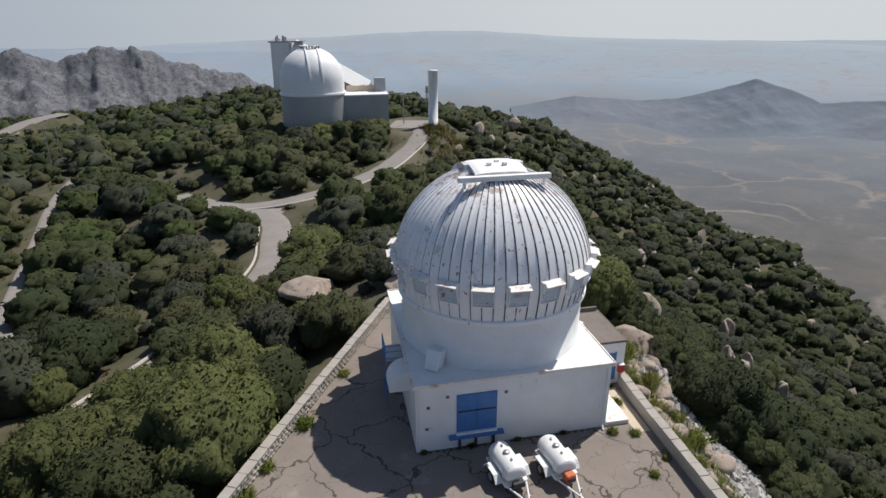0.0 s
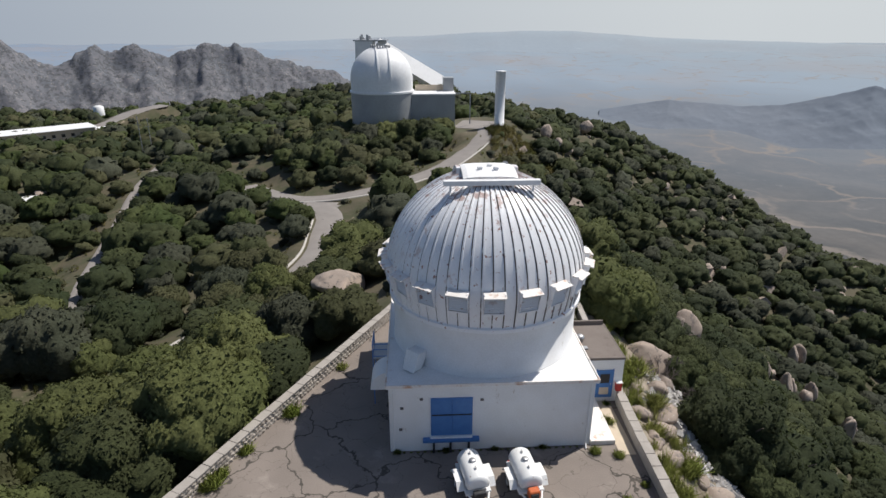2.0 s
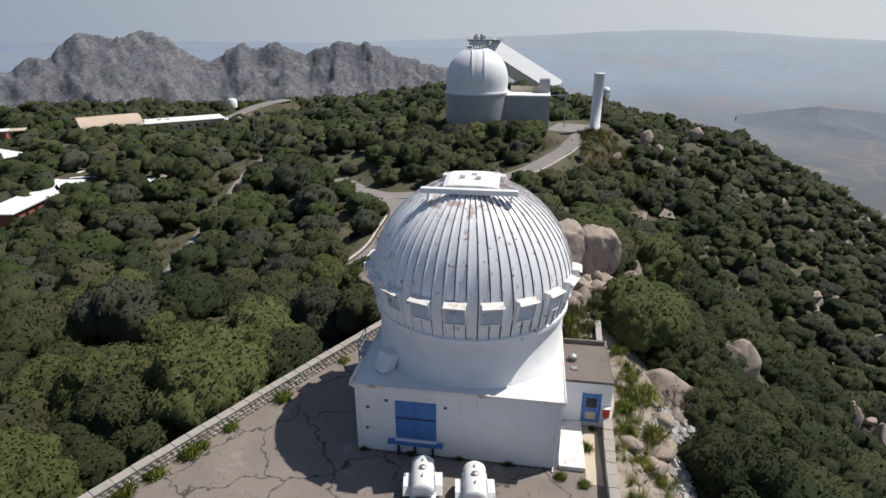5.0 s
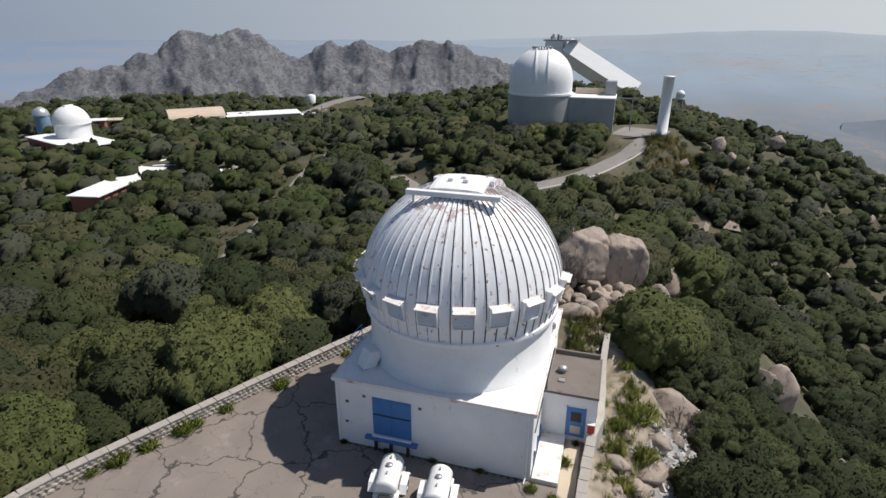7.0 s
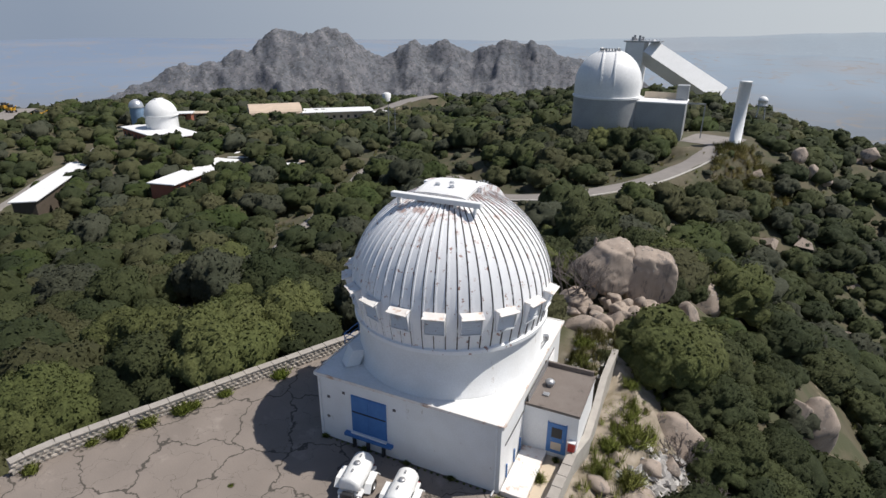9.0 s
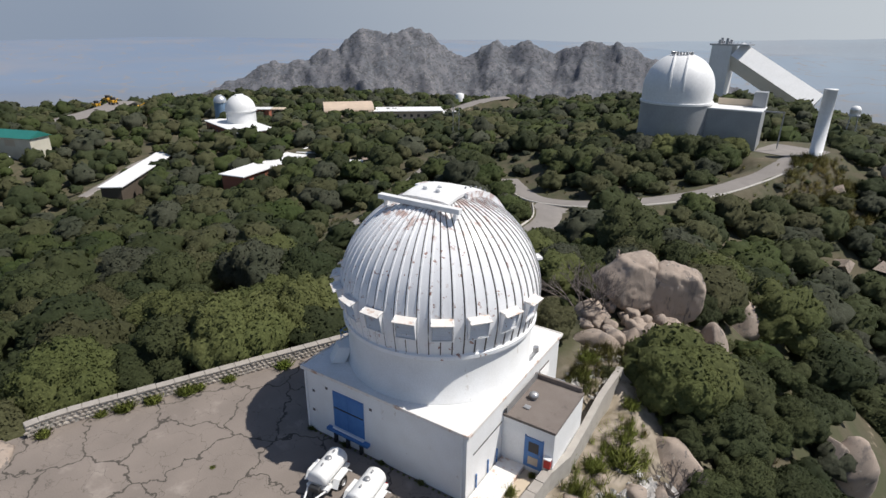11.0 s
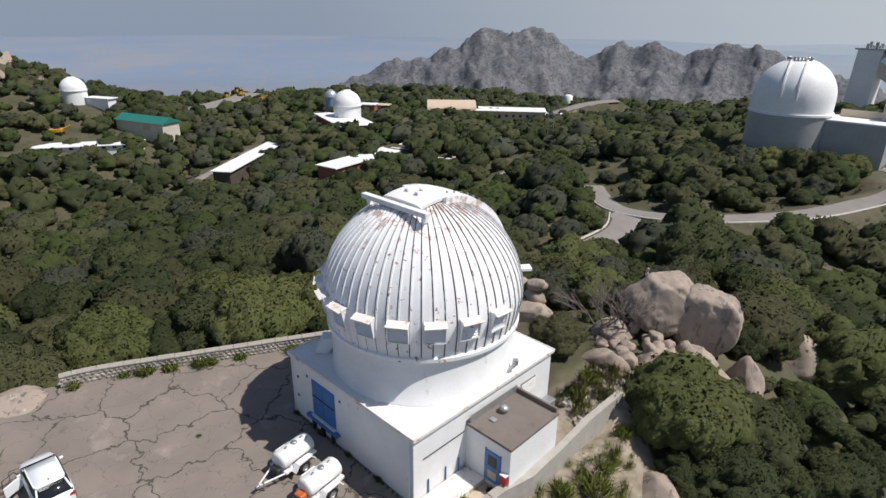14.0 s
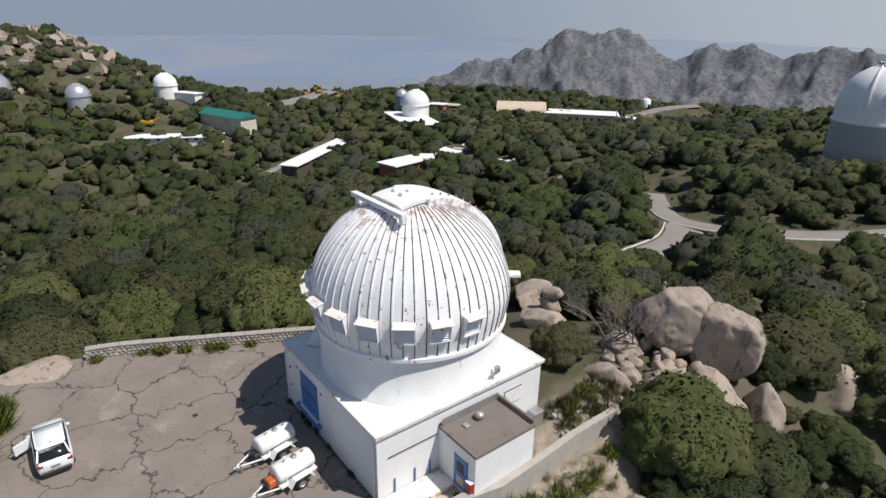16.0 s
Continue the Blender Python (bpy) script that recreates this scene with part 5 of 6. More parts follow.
for s in (-1, 1):
    for x in (-1.35, 1.35):
        hubw = part("wheel", lathe([(0.2, -0.11), (0.31, -0.11), (0.34, -0.07), (0.34, 0.07), (0.31, 0.11), (0.2, 0.11), (0.2, -0.11)], 24), M_RUBBER, car, "black tyre", True)
        hubw.matrix_basis = Matrix.Translation((x, s * 0.82, 0.34)) @ Matrix.Rotation(radians(90), 4, "X")
        part("rim", lathe([(0, -s * 0.08), (0.08, -s * 0.10), (0.19, -s * 0.06), (0.2, -s * 0.11)], 16), M_STEEL, hubw, "silver alloy rim", True)
    part("tail_light", box(-2.2, s * 0.70 - 0.16, 0.80, -2.02, s * 0.70 + 0.13, 0.94, 0.03), mat("red_light_lens", (0.30, 0.01, 0.015), 0.15, bump=0), car, "red tail light")
    part("headlight", box(1.95, s * 0.62 - 0.14, 0.64, 2.12, s * 0.62 + 0.12, 0.76, 0.03), M_STEEL, car, "clear headlight")
    part("pillar", rod((0.50, s * 0.66, 1.50), (1.22, s * 0.80, 1.0), 0.035), M_CARPAINT, car)
    part("pillar", rod((-1.5, s * 0.64, 1.50), (-1.98, s * 0.78, 1.08), 0.05), M_CARPAINT, car)
    part("mirror", box(0.72, s * 1.0 - 0.1, 0.98, 0.84, s * 1.0 + 0.1, 1.12, 0.03), M_CARPAINT, car)
part("bumper", box(-2.26, -0.72, 0.30, -2.08, 0.72, 0.52, 0.05), M_DARK, car, "dark rear bumper")
part("number_plate", box(-2.215, -0.22, 0.66, -2.19, 0.22, 0.78), M_STEEL, car, "pale plate with no marks")
part("antenna", box(-1.3, -0.03, 1.56, -1.18, 0.03, 1.63, 0.01), M_DARK, car)
fd = part("front_door", box(-0.02, 0, 0.34, 1.02, 0.07, 1.0, 0.03), M_CARPAINT, car, "open white front door")
part("window_frame", rod((0.02, 0.03, 1.0), (0.3, 0.03, 1.45), 0.02, rod((0.3, 0.03, 1.45), (0.98, 0.03, 1.42), 0.02, rod((0.98, 0.03, 1.42), (1.0, 0.03, 1.0), 0.02))), M_DARK, fd)
part("door_trim", box(0.04, -0.04, 0.38, 0.96, -0.002, 0.96, 0.01), M_DARK, fd, "dark inner door trim")
fd.matrix_basis = Matrix.Translation((0.85, 0.92, 0)) @ Matrix.Rotation(radians(120), 4, "Z")


# ---- boulders ----
def rock_bm(seed, sx_, sy_, sz_, rough=0.22, cuts=8, sub=3):
    """A weathered granite block: a ball cut by planes, then pitted."""
    rng_ = random.Random(seed)
    bm = bmesh.new()
    bmesh.ops.create_icosphere(bm, subdivisions=sub, radius=1)
    planes = []
    for _ in range(cuts):
        n = Vector((rng_.uniform(-1, 1), rng_.uniform(-1, 1), rng_.uniform(-0.6, 1))).normalized()
        planes.append((n, rng_.uniform(0.55, 0.8)))
    off = Vector((seed * 3.1, seed * 1.7, 0))
    for v in bm.verts:
        p = v.co.copy()
        for n, d_ in planes:
            k = p.dot(n)
            if k > d_:
                p -= n * (k - d_) * 0.85
        crack = max(0.0, 0.06 - abs(noise.noise(p * 1.3 - off))) + 0.5 * max(0.0, 0.05 - abs(noise.noise(p * 2.9 + off)))
        p *= 1 + rough * noise.noise(p * 1.1 + off) + rough * 0.35 * noise.noise(p * 3.1 + off) + rough * 0.16 * noise.noise(p * 8.3 + off) - rough * 7.0 * crack
        v.co = Vector((p.x * sx_, p.y * sy_, p.z * sz_))
    return bm


def boulder(seed, x, y, z, a, b, c, rz, label="weathered pinkish granite boulder on the ridge", rough=0.13, tilt=0, sub=4):
    ob = tagged(part("boulder", rock_bm(seed, a, b, c, rough, sub=sub), M_BOULDER, None, "", True), label, "boulder", "boulders on the ridge")
    ob.matrix_basis = pose(x, y, z, tilt, 0, rz)
    return ob


boulder(1, 6.4, 21.9, 3.2, 3.4, 3.0, 3.2, 20, "huge rounded pinkish granite boulder topped by a small cairn", sub=5)
boulder(2, 10.4, 23.6, 2.3, 2.9, 2.7, 3.4, 60, "huge split granite boulder leaning on another", sub=5)
boulder(3, 11.4, 19.6, 0.2, 2.4, 2.0, 1.4, 10, "pale granite slab below the big boulders", tilt=-15)
boulder(4, 7.0, 13.6, 0.8, 2.2, 1.5, 1.35, 25, "flat-topped grey granite boulder behind the building")
boulder(5, 5.0, 18.2, 1.0, 1.9, 1.6, 1.5, 70)
boulder(6, 14.2, 23.2, -1.7, 1.9, 2.0, 2.6, 15, "tall pointed granite boulder on the slope")
boulder(7, 14.6, 7.0, -2.4, 2.9, 2.0, 1.4, -35, "long pink granite slab with reddish stain beside the parapet")
boulder(8, 26.6, 23.4, -9.9, 2.6, 1.9, 3.2, 40, "massive pale granite outcrop on the steep slope")
boulder(9, 24.9, 22.6, -8.6, 1.7, 1.4, 2.3, 70, "massive pale granite outcrop on the steep slope")
boulder(10, 16.5, 35.0, -4.6, 3.4, 2.4, 2.9, 30, "pale granite slab standing among bushes")
boulder(23, 12.9, 20.6, -1.6, 2.0, 1.8, 2.0, 40, "broad granite block under the pile")
boulder(24, 9.0, 17.6, 0.2, 2.2, 1.6, 1.5, 75, "rounded granite block under the pile")
boulder(20, -3.4, 17.4, 0.2, 2.4, 1.8, 1.1, 15, "sunlit granite ledge behind the dome")
boulder(11, -3.6, 18.5, 1.2, 1.3, 1.0, 0.9, 5, "stacked grey granite block behind the dome", sub=3)
boulder(12, -3.5, 18.6, 2.5, 1.2, 0.9, 0.7, 25, "stacked grey granite block behind the dome", sub=3)
boulder(13, -13.2, 27.5, -4.3, 3.0, 4.6, 1.7, 25, "smooth bare granite slab among the oaks")
boulder(21, -20.6, -20.2, -0.1, 2.8, 2.2, 0.75, 60, "flat pale granite slab at the parapet's end")
boulder(22, -19.2, -24.5, -0.3, 2.0, 1.6, 0.6, 20, "flat pale granite slab at the terrace edge")
boulder(14, 9.2, 11.2, -0.2, 1.3, 0.9, 0.7, 40, "flat slab of granite at the parapet's end", sub=3)
boulder(15, 34.0, 130.0, -5.0, 2.2, 1.6, 2.0, 30)
boulder(16, 36.5, 127.0, -8.0, 1.6, 1.1, 1.9, 0)
boulder(17, 53.0, 156.0, -8.0, 3.0, 2.2, 2.4, 50)
boulder(18, -85.0, 98.0, -14.0, 2.6, 2.2, 2.0, 0)
boulder(19, -92.0, 102.0, -14.0, 1.6, 2.0, 1.6, 0)
rr = random.Random(12)
for k, (x, y) in enumerate(((46.5, 37.5), (48.7, 38.7), (51.1, 36.7), (53.2, 38.4), (55.0, 37.2), (57.5, 39.5), (69, 60), (71.5, 61.5), (60.5, 34.0), (62.5, 36.0))):
    boulder(140 + k, x, y, z_at(x, y) + 2.4, rr.uniform(1.0, 1.7), rr.uniform(0.9, 1.4), rr.uniform(2.6, 4.2), rr.uniform(0, 180), "upright granite crag on the steep slope", sub=3)
for k, (x, y, a, b) in enumerate(((13.6, 1.6, 1.0, 0.8), (13.2, -1.2, 1.3, 0.9), (12.6, -3.0, 0.8, 0.6), (14.9, 3.1, 0.9, 0.7), (15.6, -4.6, 0.9, 0.6), (14.2, -7.2, 1.1, 0.8))):
    boulder(155 + k, x, y, z_at(x, y) + 0.15, a, b, 0.55, 40 * k, "sunlit pale stone on the bank beside the parapet", sub=3)
for k in range(22):
    boulder(40 + k, rr.uniform(4.6, 10.6), rr.uniform(14.4, 19.6), rr.uniform(0.5, 1.7), rr.uniform(0.45, 1.15), rr.uniform(0.5, 0.9), rr.uniform(0.45, 0.8), rr.uniform(0, 180), "small broken granite boulder in the pile", sub=3)
for k in range(26):
    x = rr.uniform(30, 120)
    y = rr.uniform(30, 175)
    s = rr.uniform(0.8, 2.0)
    boulder(70 + k, x, y, z_at(x, y) + 0.4 * s + 0.6, s, s * rr.uniform(0.6, 1.1), s * rr.uniform(0.55, 0.95), rr.uniform(0, 180), "pale granite outcrop among the slope's bushes", sub=3)
for k in range(16):
    x, y = rr.uniform(10.6, 13.4), rr.uniform(-14, 9)
    s = rr.uniform(0.3, 0.75)
    boulder(110 + k, x, y, z_at(x, y) + 0.1, s * 1.3, s, s * 0.7, rr.uniform(0, 180), "small sunlit granite stone beside the parapet", sub=3)
cairn = thing("cairn", "small stone marker on top of the boulder", "cairn", 5.6, 21.5, 5.55)
part("stone", rock_bm(31, 0.22, 0.2, 0.22, sub=2), M_BOULDER, cairn)
p = part("stone", rock_bm(32, 0.17, 0.15, 0.28, sub=2), M_BOULDER, cairn)
p.location.z = 0.35


def scatter(name, count, seed, area, make, material, label, category):
    rng_ = np.random.RandomState(seed)
    out = []
    base = make(rng_)
    tries = area(rng_, count)
    zs = terrain(tries[:, 0], tries[:, 1])
    for (x, y), z in zip(tries, zs):
        q = base[rng_.randint(len(base))]
        a, s = rng_.uniform(0, math.tau), rng_.uniform(0.5, 1.3)
        c, sn = math.cos(a) * s, math.sin(a) * s
        out.append(np.stack([x + c * q[..., 0] - sn * q[..., 1], y + sn * q[..., 0] + c * q[..., 1], z + s * q[..., 2]] + ([q[..., 3], q[..., 4], q[..., 5]] if q.shape[-1] == 6 else []), -1))
    q = np.concatenate(out).astype(np.float32)
    return tagged(new(name, quads_to_mesh(name, q, material)), label, category, kind="stuff")


def chips(rng_):
    kinds = []
    for _ in range(12):
        h = rng_.uniform(0.5, 1.0, (8, 3)) * np.array([0.34, 0.26, 0.2])
        c = np.array([(-1, -1, -1), (1, -1, -1), (1, 1, -1), (-1, 1, -1), (-1, -1, 1), (1, -1, 1), (1, 1, 1), (-1, 1, 1)]) * h
        tilt = np.array(Euler((rng_.uniform(-0.7, 0.7), rng_.uniform(-0.7, 0.7), 0)).to_matrix())
        c = c @ tilt.T
        kinds.append(c[np.array([(0, 1, 5, 4), (1, 2, 6, 5), (2, 3, 7, 6), (3, 0, 4, 7), (4, 5, 6, 7)])])
    return kinds


def rubble_area(rng_, n):
    t = rng_.uniform(0, 1, n)
    return np.stack([14.6 + 1.6 * t + rng_.normal(0, 1.0, n), 3.5 - 14.5 * t + rng_.normal(0, 0.9, n)], 1)


scatter("rubble", 640, 3, rubble_area, chips, M_RUBBLE, "spill of broken grey granite rubble down the bank", "rubble")


def hill_area(rng_, n):
    return np.stack([-335 + rng_.normal(0, 32, n), -4 + rng_.normal(0, 32, n)], 1)


def crag_blocks(rng_):
    return [q * np.array([9, 9, 12]) for q in chips(rng_)]


scatter("hill_rocks", 520, 14, hill_area, crag_blocks, M_BOULDER, "pale granite crags on the hilltop", "rocks")


def slope_area(rng_, n):
    return np.stack([rng_.uniform(24, 130, n), rng_.uniform(10, 185, n)], 1)


scatter("slope_rocks", 130, 15, slope_area, lambda r_: [q * 5.5 for q in chips(r_)], M_BOULDER, "pale granite showing through the scrub", "rocks")


def tuft(rng_):
    kinds = []
    for _ in range(4):
        n = 60
        a = rng_.uniform(0, math.tau, n)
        r = rng_.uniform(0, 0.28, n)
        p = np.stack([r * np.cos(a), r * np.sin(a), np.zeros(n)], 1)
        tip = p + np.stack([np.cos(a) * rng_.uniform(0.05, 0.3, n), np.sin(a) * rng_.uniform(0.05, 0.3, n), rng_.uniform(0.25, 0.75, n)], 1)
        w = np.stack([-np.sin(a), np.cos(a), np.zeros(n)], 1) * 0.016
        q = np.stack([p - w, p + w, tip + w * 0.3, tip - w * 0.3], 1)
        soft = np.stack([np.cos(a) * 0.35, np.sin(a) * 0.35, np.ones(n)], 1)
        kinds.append(np.concatenate([q, np.repeat(soft[:, None] / np.linalg.norm(soft, axis=1)[:, None, None], 4, 1)], -1))
    return kinds


def bank_area(rng_, n):
    k = n // 2
    a = np.stack([rng_.uniform(9.6, 14.0, k), rng_.uniform(-22, 11, k)], 1)
    c = np.array([(11.2, -1.0), (11.8, 3.2), (12.6, -4.0), (11.0, -7.5), (12.2, -11.0), (11.6, 6.0)])
    b = c[rng_.randint(0, 6, n - k)] + rng_.normal(0, 0.45, (n - k, 2))
    return np.concatenate([a, b])


scatter("bank_grass", 170, 8, bank_area, tuft, M_GRASS, "yellow-green tufts of weeds on the rocky bank", "grass")


def open_area(rng_, n):
    p = np.stack([rng_.uniform(-75, 45, n * 4), rng_.uniform(-20, 130, n * 4)], 1)
    d_, _ = road_blend(p[:, 0], p[:, 1])
    keep = (d_ > 0.6) & ((d_ < 5) | (rng_.uniform(size=len(p)) < 0.4)) & ~inside(p[:, 0], p[:, 1], TERRACE)
    return p[keep][:n]


scatter("dry_grass", 800, 9, open_area, tuft, leafy("dry_grass_blades", (0.20, 0.17, 0.06), (0.12, 0.14, 0.04)), "dry grass tufts on open ground", "grass")


def bay_area(rng_, n):
    return np.stack([rng_.uniform(6.6, 9.6, n), rng_.uniform(6.9, 13.0, n)], 1)


scatter("bay_grass", 90, 18, bay_area, tuft, bpy.data.materials["dry_grass_blades"], "dry yellow grass between the building and the boulders", "grass")
scatter("bay_stones", 60, 19, bay_area, lambda r_: [q * 0.7 for q in chips(r_)], M_RUBBLE, "small broken stones in the dry grass", "rubble")


def pier_area(rng_, n):
    return np.stack([rng_.uniform(15, 32, n), rng_.uniform(102, 123, n)], 1)


scatter("pier_grass", 420, 20, pier_area, lambda r_: [q * np.array([2.2, 2.2, 1.6, 1, 1, 1]) for q in tuft(r_)], bpy.data.materials["dry_grass_blades"], "yellow-green grass on the slope below the pier", "grass")


def weed_spots():
    spots = [(-12.6, -2.1, 0.5), (-14.7, -5.6, 0.4), (-16.0, -8.2, 0.6), (-15.6, -7.5, 0.4), (-17.0, -10.2, 0.5), (-17.9, -11.7, 0.6), (-18.6, -13.0, 0.4), (-9.9, 3.2, 0.35), (-19.5, -16.2, 0.4), (7.6, -7.1, 0.28), (6.3, -6.7, 0.3), (7.9, -4.0, 0.35), (8.4, -2.1, 0.2), (6.9, -10.6, 0.25), (-14.2, -23.2, 1.1), (-10.8, -24.0, 0.9), (-16.4, -22.6, 0.8), (8.3, -9.5, 0.2), (3.5, -14, 0.15), (-8, -12, 0.12)]
    spots += [(-5.6 + 0.42 * k, -6.16, 0.07 + 0.13 * ((k * 5) % 7 == 0)) for k in range(27)]
    bank = [(11.3, 5.2, 0.8), (12.3, 3.4, 0.9), (11.0, 1.6, 0.6), (12.7, -0.3, 0.7), (11.4, -3.4, 0.6), (12.5, -6.2, 0.8), (11.0, -8.8, 0.6), (11.3, 8.2, 0.5), (10.4, -12.0, 0.5), (11.8, -14.5, 0.7), (7.6, 8.4, 0.5), (7.2, 10.4, 0.6)]
    return [(x, y, r, 0.0) for x, y, r in spots] + [(x, y, r, z_at(x, y)) for x, y, r in bank]


weed_rng = np.random.RandomState(77)
clumps = []
for x, y, r, z in weed_spots():
    n = int(160 + 900 * r)
    a, d = weed_rng.uniform(0, math.tau, n), r * np.sqrt(weed_rng.uniform(0, 1, n)) * weed_rng.uniform(0.5, 1.15, n)
    p = np.stack([x + d * np.cos(a), y + d * np.sin(a) * (0.45 if z == 0 and y > -6.5 and y < -6 else 1), np.full(n, z - 0.03)], 1)
    lean = weed_rng.normal(0, 0.5 * r, (n, 3)) * np.array([1, 1, 0.3])
    tip = p + lean + np.array([0, 0, 1.0]) * (r * weed_rng.uniform(0.3, 1.15, (n, 1)))
    b = weed_rng.uniform(0, math.tau, n)
    w = np.stack([np.cos(b), np.sin(b), np.zeros(n)], 1) * (0.014 + 0.016 * r)
    q = np.stack([p - w, p + w, tip + w * 0.6, tip - w * 0.6], 1)
    soft = np.stack([np.cos(a) * 0.45, np.sin(a) * 0.45, np.ones(n)], 1) / math.hypot(1, 0.45)
    clumps.append(np.concatenate([q, np.repeat(soft[:, None], 4, 1)], -1))
tagged(new("weeds", quads_to_mesh("weeds", np.concatenate(clumps), M_GRASS)), "green weeds in joints and along the parapets", "weeds", kind="stuff")


# ---- bare dead tree by the boulders ----
def dead_tree(x, y, z, h, seed):
    rng_ = random.Random(seed)
    t = thing("dead_tree", "bare grey dead shrub with tangled branches", "tree", x, y, z)
    bm = bmesh.new()

    def grow(a, d_, length, r, depth):
        b = a + d_ * length
        rod(a, b, r, bm, 5 if depth > 2 else 3, r * 0.65)
        if depth:
            for _ in range(3 if depth > 1 else 4):
                nd = (d_ + Vector((rng_.uniform(-1, 1), rng_.uniform(-1, 1), rng_.uniform(-0.25, 0.7))) * 0.75).normalized()
                grow(b, nd, length * rng_.uniform(0.6, 0.85), r * 0.6, depth - 1)
    for k in range(4):
        a = math.tau * k / 4 + rng_.uniform(0, 1)
        grow(Vector((0, 0, -0.3)), Vector((math.cos(a) * 0.6, math.sin(a) * 0.6, 0.8)).normalized(), h * 0.33, 0.10, 4)
    part("trunk", bm, M_DEADWOOD, t)


dead_tree(3.9, 17.8, 0.8, 5.4, 3)
dead_tree(5.6, 18.6, 1.2, 4.6, 9)
dead_tree(15.5, 4.5, -3.0, 2.6, 5)
dead_tree(17.5, 2.0, -4.2, 2.4, 6)


# ---- the large observatory, its hall and the pier ----
def az_turn(x, y, a):
    return Matrix.Translation((x, y, 0)) @ Matrix.Rotation(a, 4, "Z")


big = thing("large_observatory", "large white dome on a grey steel drum with a low hall", "observatory")
BX, BY = -12.3, 125.6
part("drum", lathe([(8.25, -6.0), (8.25, 6.9)], 64, at=(BX, BY, 0)), M_GREYSTEEL, big, "grey metal-clad drum", True)
part("dome_ring", lathe([(8.1, 6.8), (8.5, 6.8), (8.5, 7.25), (8.1, 7.3)], 64, at=(BX, BY, 0)), M_FARWHITE, big)
BC = 10.1
part("dome_shell", lathe([(8.15, 7.2), (8.2, 9.0)] + [(8.2 * math.cos(a), BC + 8.2 * math.sin(a)) for a in np.linspace(0, math.pi / 2, 20)], 72, at=(BX, BY, 0)), M_FARWHITE, big, "smooth white dome", True)
for off in (-1.5, 1.5):
    bm = bmesh.new()
    rows = []
    for th in np.linspace(radians(-12), radians(90), 24):
        rr_ = math.sqrt(8.2 ** 2 - off ** 2)
        rows.append([bm.verts.new(((rr_ + o) * math.sin(th), off + w, BC + (rr_ + o) * math.cos(th))) for w, o in ((-0.16, -0.2), (-0.16, 0.25), (0.16, 0.25), (0.16, -0.2))])
    for p, q in zip(rows, rows[1:]):
        for i in range(3):
            bm.faces.new((p[i], p[i + 1], q[i + 1], q[i]))
    bm.faces.new(rows[0][::-1]), bm.faces.new(rows[-1])
    bmesh.ops.recalc_face_normals(bm, faces=bm.faces)
    part("shutter_rail", bm, M_FARWHITE, big).matrix_basis = az_turn(BX, BY, radians(-82))
for k in range(9):
    a = radians(-150 + 15 * k)
    part("hoist", box(-0.25, -0.2, 17.9, 0.25, 0.2, 18.6, 0.05), M_STEEL, big, "small steel hoist gear").matrix_basis = az_turn(BX + 2.6 * math.cos(a), BY + 2.6 * math.sin(a), a)
hall = part("hall", box(-9.5, 123.0, -6, 7.0, 132.5, 6.1), M_GREYSTEEL, big, "grey metal-clad hall")
part("hall_roof", box(-7.0, 122.8, 6.1, 7.2, 132.7, 6.45, 0.05), M_FARWHITE, hall, "white flat hall roof")
part("roof_house", box(4.2, 129.0, 6.45, 7.0, 132.4, 10.0, 0.05), M_GREYSTEEL, hall, "grey rooftop housing")
part("roof_parapet", box(-3.5, 130.5, 6.45, 4.2, 130.8, 8.0), M_TAN, hall)
for k in range(14):
    part("cladding_rib", box(-7.6 + k * 1.08, 122.94, -4, -7.52 + k * 1.08, 122.998, 6.0), M_GREYSTEEL, hall)
pier = thing("white_pier", "tall plain white cylindrical pier at the road's end", "tower", 19.05, 123.2, -2.3)
part("shaft", lathe([(1.55, -1.2), (1.55, 0.15), (1.3, 0.2), (1.3, 14.2), (1.36, 14.25), (1.36, 14.45), (0, 14.5)], 32), M_FARWHITE, pier, "", True)
gantry = thing("gantry", "grey steel portal frame beside the hall", "gantry", 11.3, 125.5, -1.9)
part("post", box(-0.13, -0.13, 0, 0.13, 0.13, 8.2), M_STEEL, gantry)
part("crossbar", box(-4.3, -0.13, 8.0, 0.13, 0.13, 8.3), M_STEEL, gantry)
tower = thing("dome_tower", "small white dome on a lattice stand", "telescope", 26.0, 168.0, -6.0)
for a, b in ((-1, -1), (1, -1), (1, 1), (-1, 1)):
    part("leg", rod((a * 1.4, b * 1.4, 0), (a * 0.8, b * 0.8, 7.5), 0.12), M_STEEL, tower)
part("platform", box(-1.4, -1.4, 7.5, 1.4, 1.4, 7.8), M_STEEL, tower)
part("dome_shell", lathe([(1.3, 0), (1.3, 1.2)] + [(1.35 * math.cos(a), 1.2 + 1.35 * math.sin(a)) for a in np.linspace(0, math.pi / 2, 8)], 24, at=(0, 0, 7.8)), M_FARWHITE, tower, "", True)

# ---- slanted solar telescope ----
solar = thing("solar_telescope", "white slanted shaft rising to a square tower", "solar telescope")
tp, ft = Vector((-27, 311, 11.0)), Vector((14, 306.5, -12.5))
axis = (ft - tp).normalized()
side = axis.cross(Vector((0, 0, 1))).normalized()
up_ = side.cross(axis)


